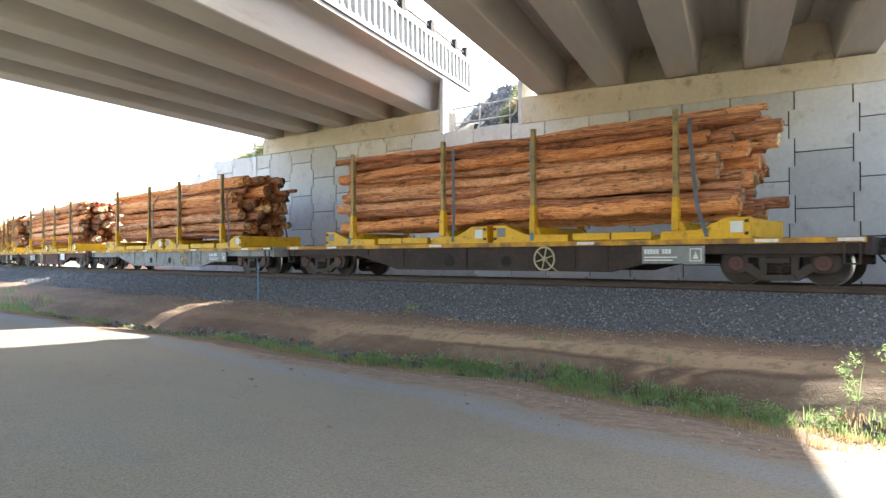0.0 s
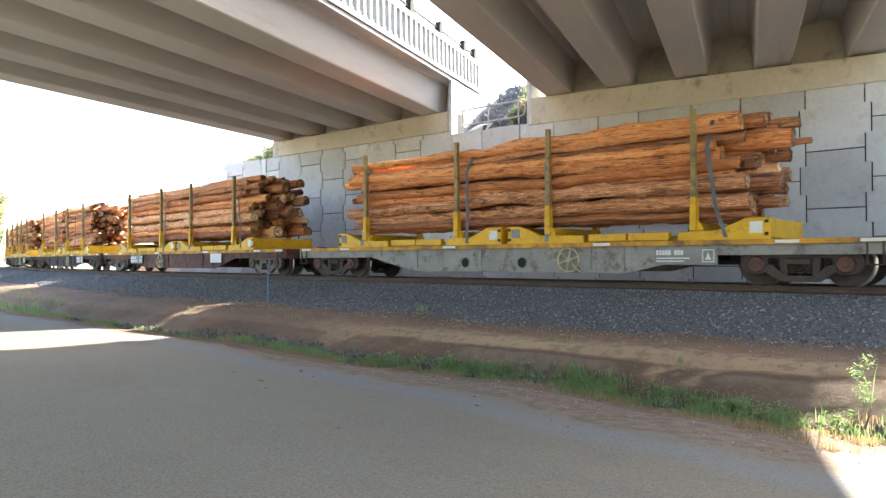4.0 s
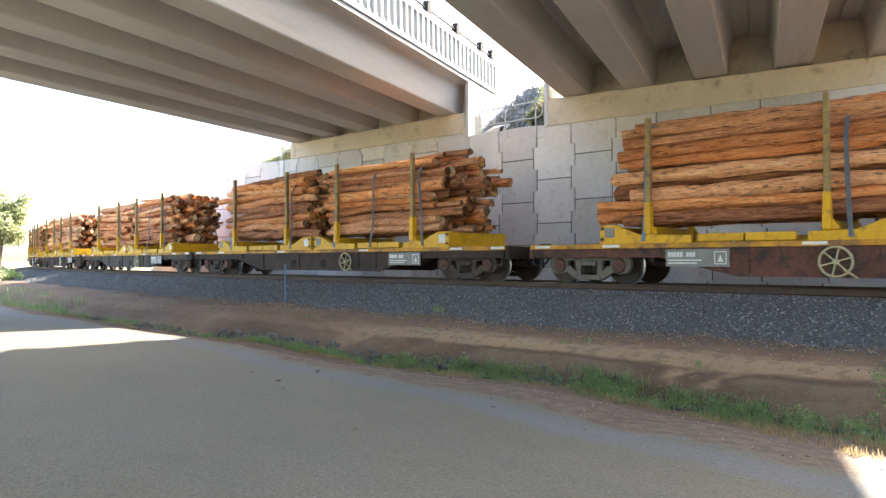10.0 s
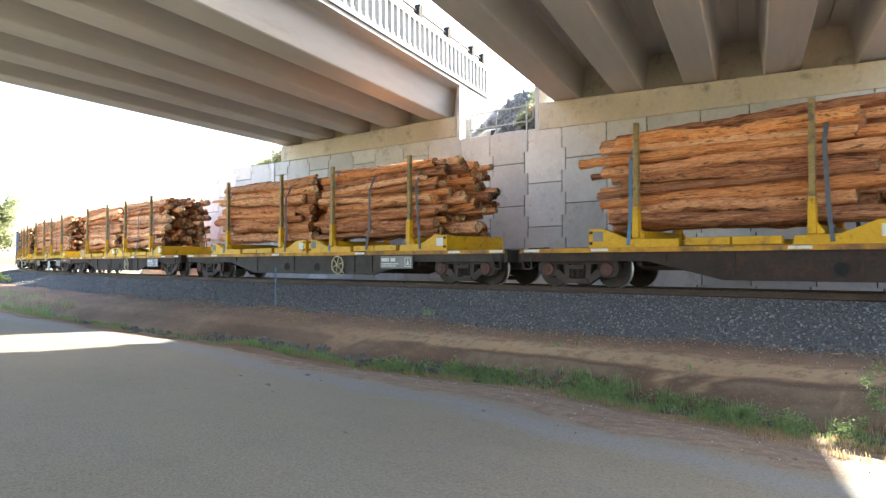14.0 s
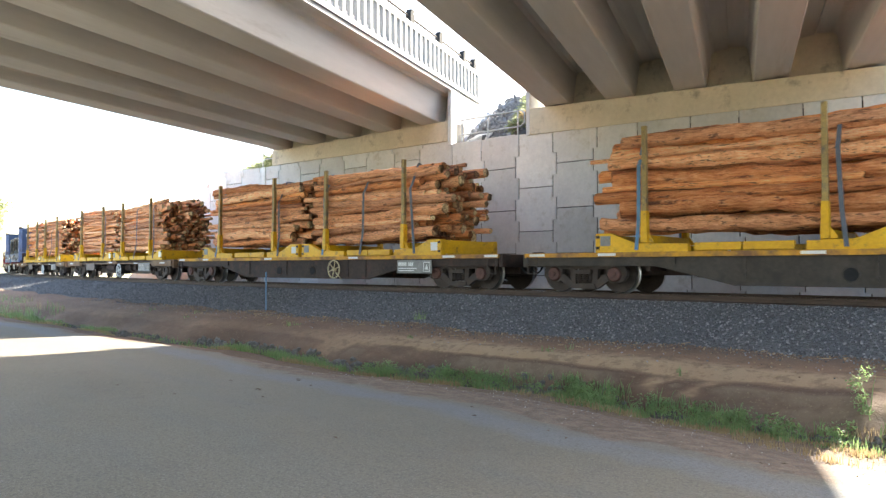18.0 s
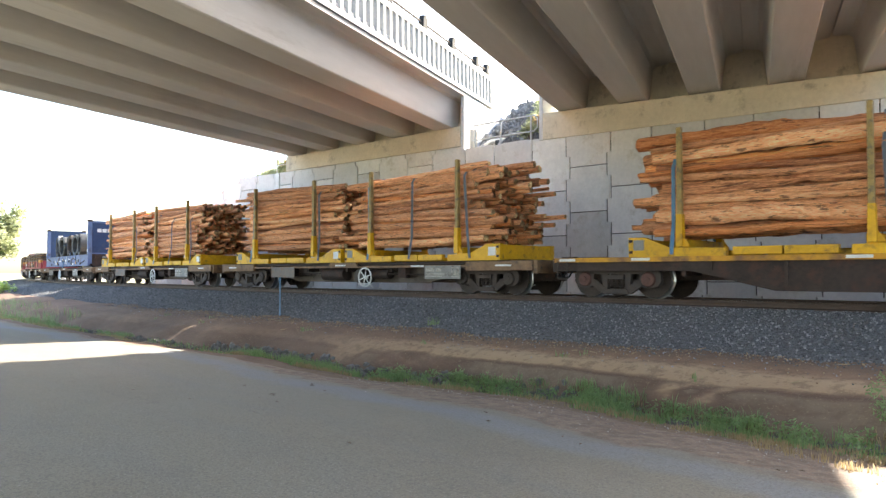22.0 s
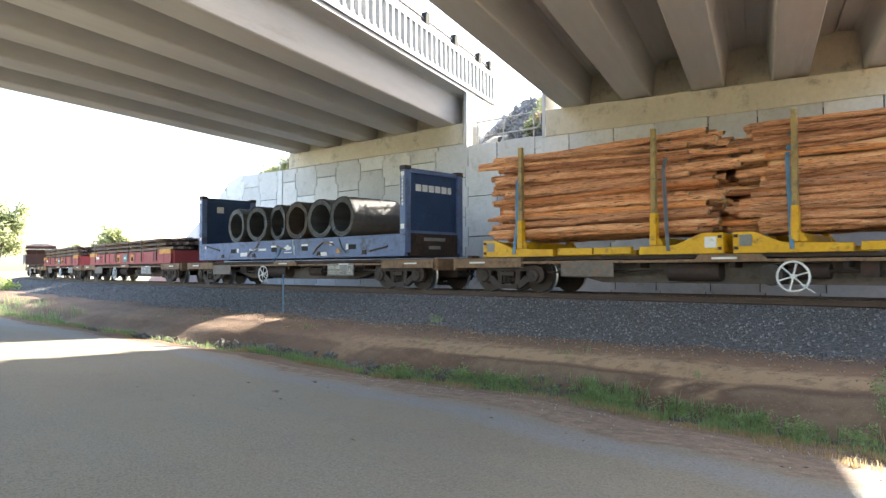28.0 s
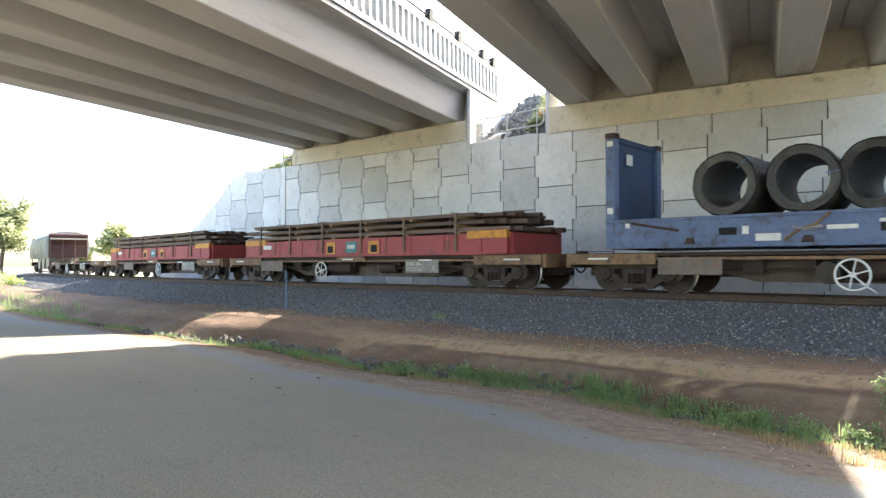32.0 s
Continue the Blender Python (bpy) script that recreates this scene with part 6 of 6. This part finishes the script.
A, B = (12.9, 0.905), (11.2, 0.885)
loaded(74.1, build_wagon_a(), False, 0.14, 0.8, (5, 3, 3), 3.42, 1, *A)
loaded(57.35, build_wagon_a(wheel_x=1.55, board_x=4.6, holes=(0.42, -1.37)), False, 0.14, 0.8, (5, 3, 3), 3.42, 2, *A)
loaded(40.5, build_wagon_a(GREYFRAME, wheel_x=1.78, board_x=4.48, holes=(0.46, -1.29)), False, 0.12, 0.8, (5, 4, 3), 3.40, 3, *A)
loaded(23.63, build_wagon_a(REDFRAME, PALE_BOGIE, RED_HUB, wheel_x=-1.45, board_x=-3.97, plate_x=3.45, holes=()), False, 0.15, 0.7, (5, 4, 3), 3.42, 4, *A)
loaded(6.85, build_wagon_a(wheel_x=1.75, board_x=4.40, holes=(0.55, -1.13)), True, 0.105, 0.9, (4, 2, 4), 3.40, 5, *A)
loaded(-9.64, build_wagon_a(OLIVE_FRAME, wheel_x=1.58, board_x=4.2, holes=(0.45, -1.2)), True, 0.115, 0.9, (2, 4, 4), 3.40, 6, *A)
loaded(-26.42, build_wagon_a(wheel_x=1.73, board_x=5.15, holes=(0.59, -1.21)), True, 0.10, 0.8, (1, 3, 6), 3.40, 7, *A)
loaded(-42.15, build_wagon_b(1.06, 4.18, -3.19), True, 0.073, 0.7, (1, 1, 8), 3.36, 8, *B)
loaded(-57.22, build_wagon_b(1.16, 4.3, -3.18), True, 0.066, 0.6, (0.5, 1, 9), 3.34, 9, *B)
RACK_S = -72.15
ride(build_wagon_b(-1.32, 3.07, -4.27), RACK_S, Matrix(), 11.2)
ride(build_flat_rack(), RACK_S, pose(-0.1, 0, 0.965), 11.2)
first_coil = build_coil()
rusted = [c for c in first_coil.children if c.name.startswith("wire_winding")][0].data.copy()
rusted.materials[0] = RUSTY_WIRE
for i, (x, y) in enumerate(((-3.98, 0.0), (-2.65, 0.0), (-1.28, 0.12), (-0.05, -0.02), (1.2, 0.0), (2.48, 0.0))):
    coil = first_coil if i == 0 else copy_thing(first_coil, Matrix())
    if i == 3:
        tagged(coil, "rust-brown coil of rolled steel wire on the flat rack")
        for c in coil.children:
            if c.name.startswith("wire_winding"):
                c.data = rusted
    ride(coil, RACK_S, pose(x + 0.4, y, 0.965 + 0.628 + 0.66, 0, 37 * i, (-3, 4, -7, 2, 5, -2)[i]), 11.2)
first_rack = build_bar_rack()
for i, (s, wx, bx, px) in enumerate(((-87.1, -1.45, 3.1, -4.3), (-102.05, 0.8, 4.1, -3.2))):
    ride(build_wagon_b(wx, bx, px), s, Matrix(), 11.2)
    ride(first_rack if i == 0 else copy_thing(first_rack, Matrix()), s, pose(0.0, 0, 0.885), 11.2)
    ride(build_bar_load(20 + i), s, pose(0.05, 0, 0.885), 11.2)
ride(build_wagon_b(), -117.0, Matrix(), 11.2)
ride(build_hopper(), -132.2, Matrix(), 11.2)


# ---------------------------------------------------------------- ground and setting
build_ground()
build_road()
build_track()
build_wall()
build_bridges()
build_embankment()
build_rocks()
build_fences()
build_details()


# ---------------------------------------------------------------- motion of the train
def travel(t):
    u = t - 16.0
    return 4.221835 * u + 0.00811627 * u ** 2 + 0.000476015 * u ** 3 - 0.00000574922 * u ** 4 - 0.00000043505 * u ** 5


def wagon_pose(s, spacing):
    xa, ya, _ = track(s + spacing / 2)
    xb, yb, _ = track(s - spacing / 2)
    return Matrix.Translation(((xa + xb) / 2, (ya + yb) / 2, RAIL)) @ Matrix.Rotation(math.atan2(ya - yb, xa - xb), 4, "Z")


def motions():
    for ob, s, local, spacing in TRAIN:
        walk(ob, [(float(t), wagon_pose(s + travel(float(t)), spacing) @ local) for t in range(33)])
    # wheelsets roll: all front ones alike, all rear ones alike
    shared = {}
    for ob in list(scene.objects):
        if ob.name.split(".")[0] != "wheelset":
            continue
        x = round(ob.matrix_basis.translation.x, 2)
        if x not in shared:
            rows = []
            for i in range(247):
                t = min(32.0, i * 4 / 30)
                rows.append((t, pose(x, 0, AXLE_Z) @ Matrix.Rotation(travel(t) / AXLE_Z, 4, "Y")))
                if t >= 32.0:
                    break
            walk(ob, rows)
            shared[x] = ob
        else:
            ob.rotation_mode = "QUATERNION"
            src = shared[x].animation_data
            ob.animation_data_create()
            ob.animation_data.action = src.action
            ob.animation_data.action_slot = src.action_slot


motions()
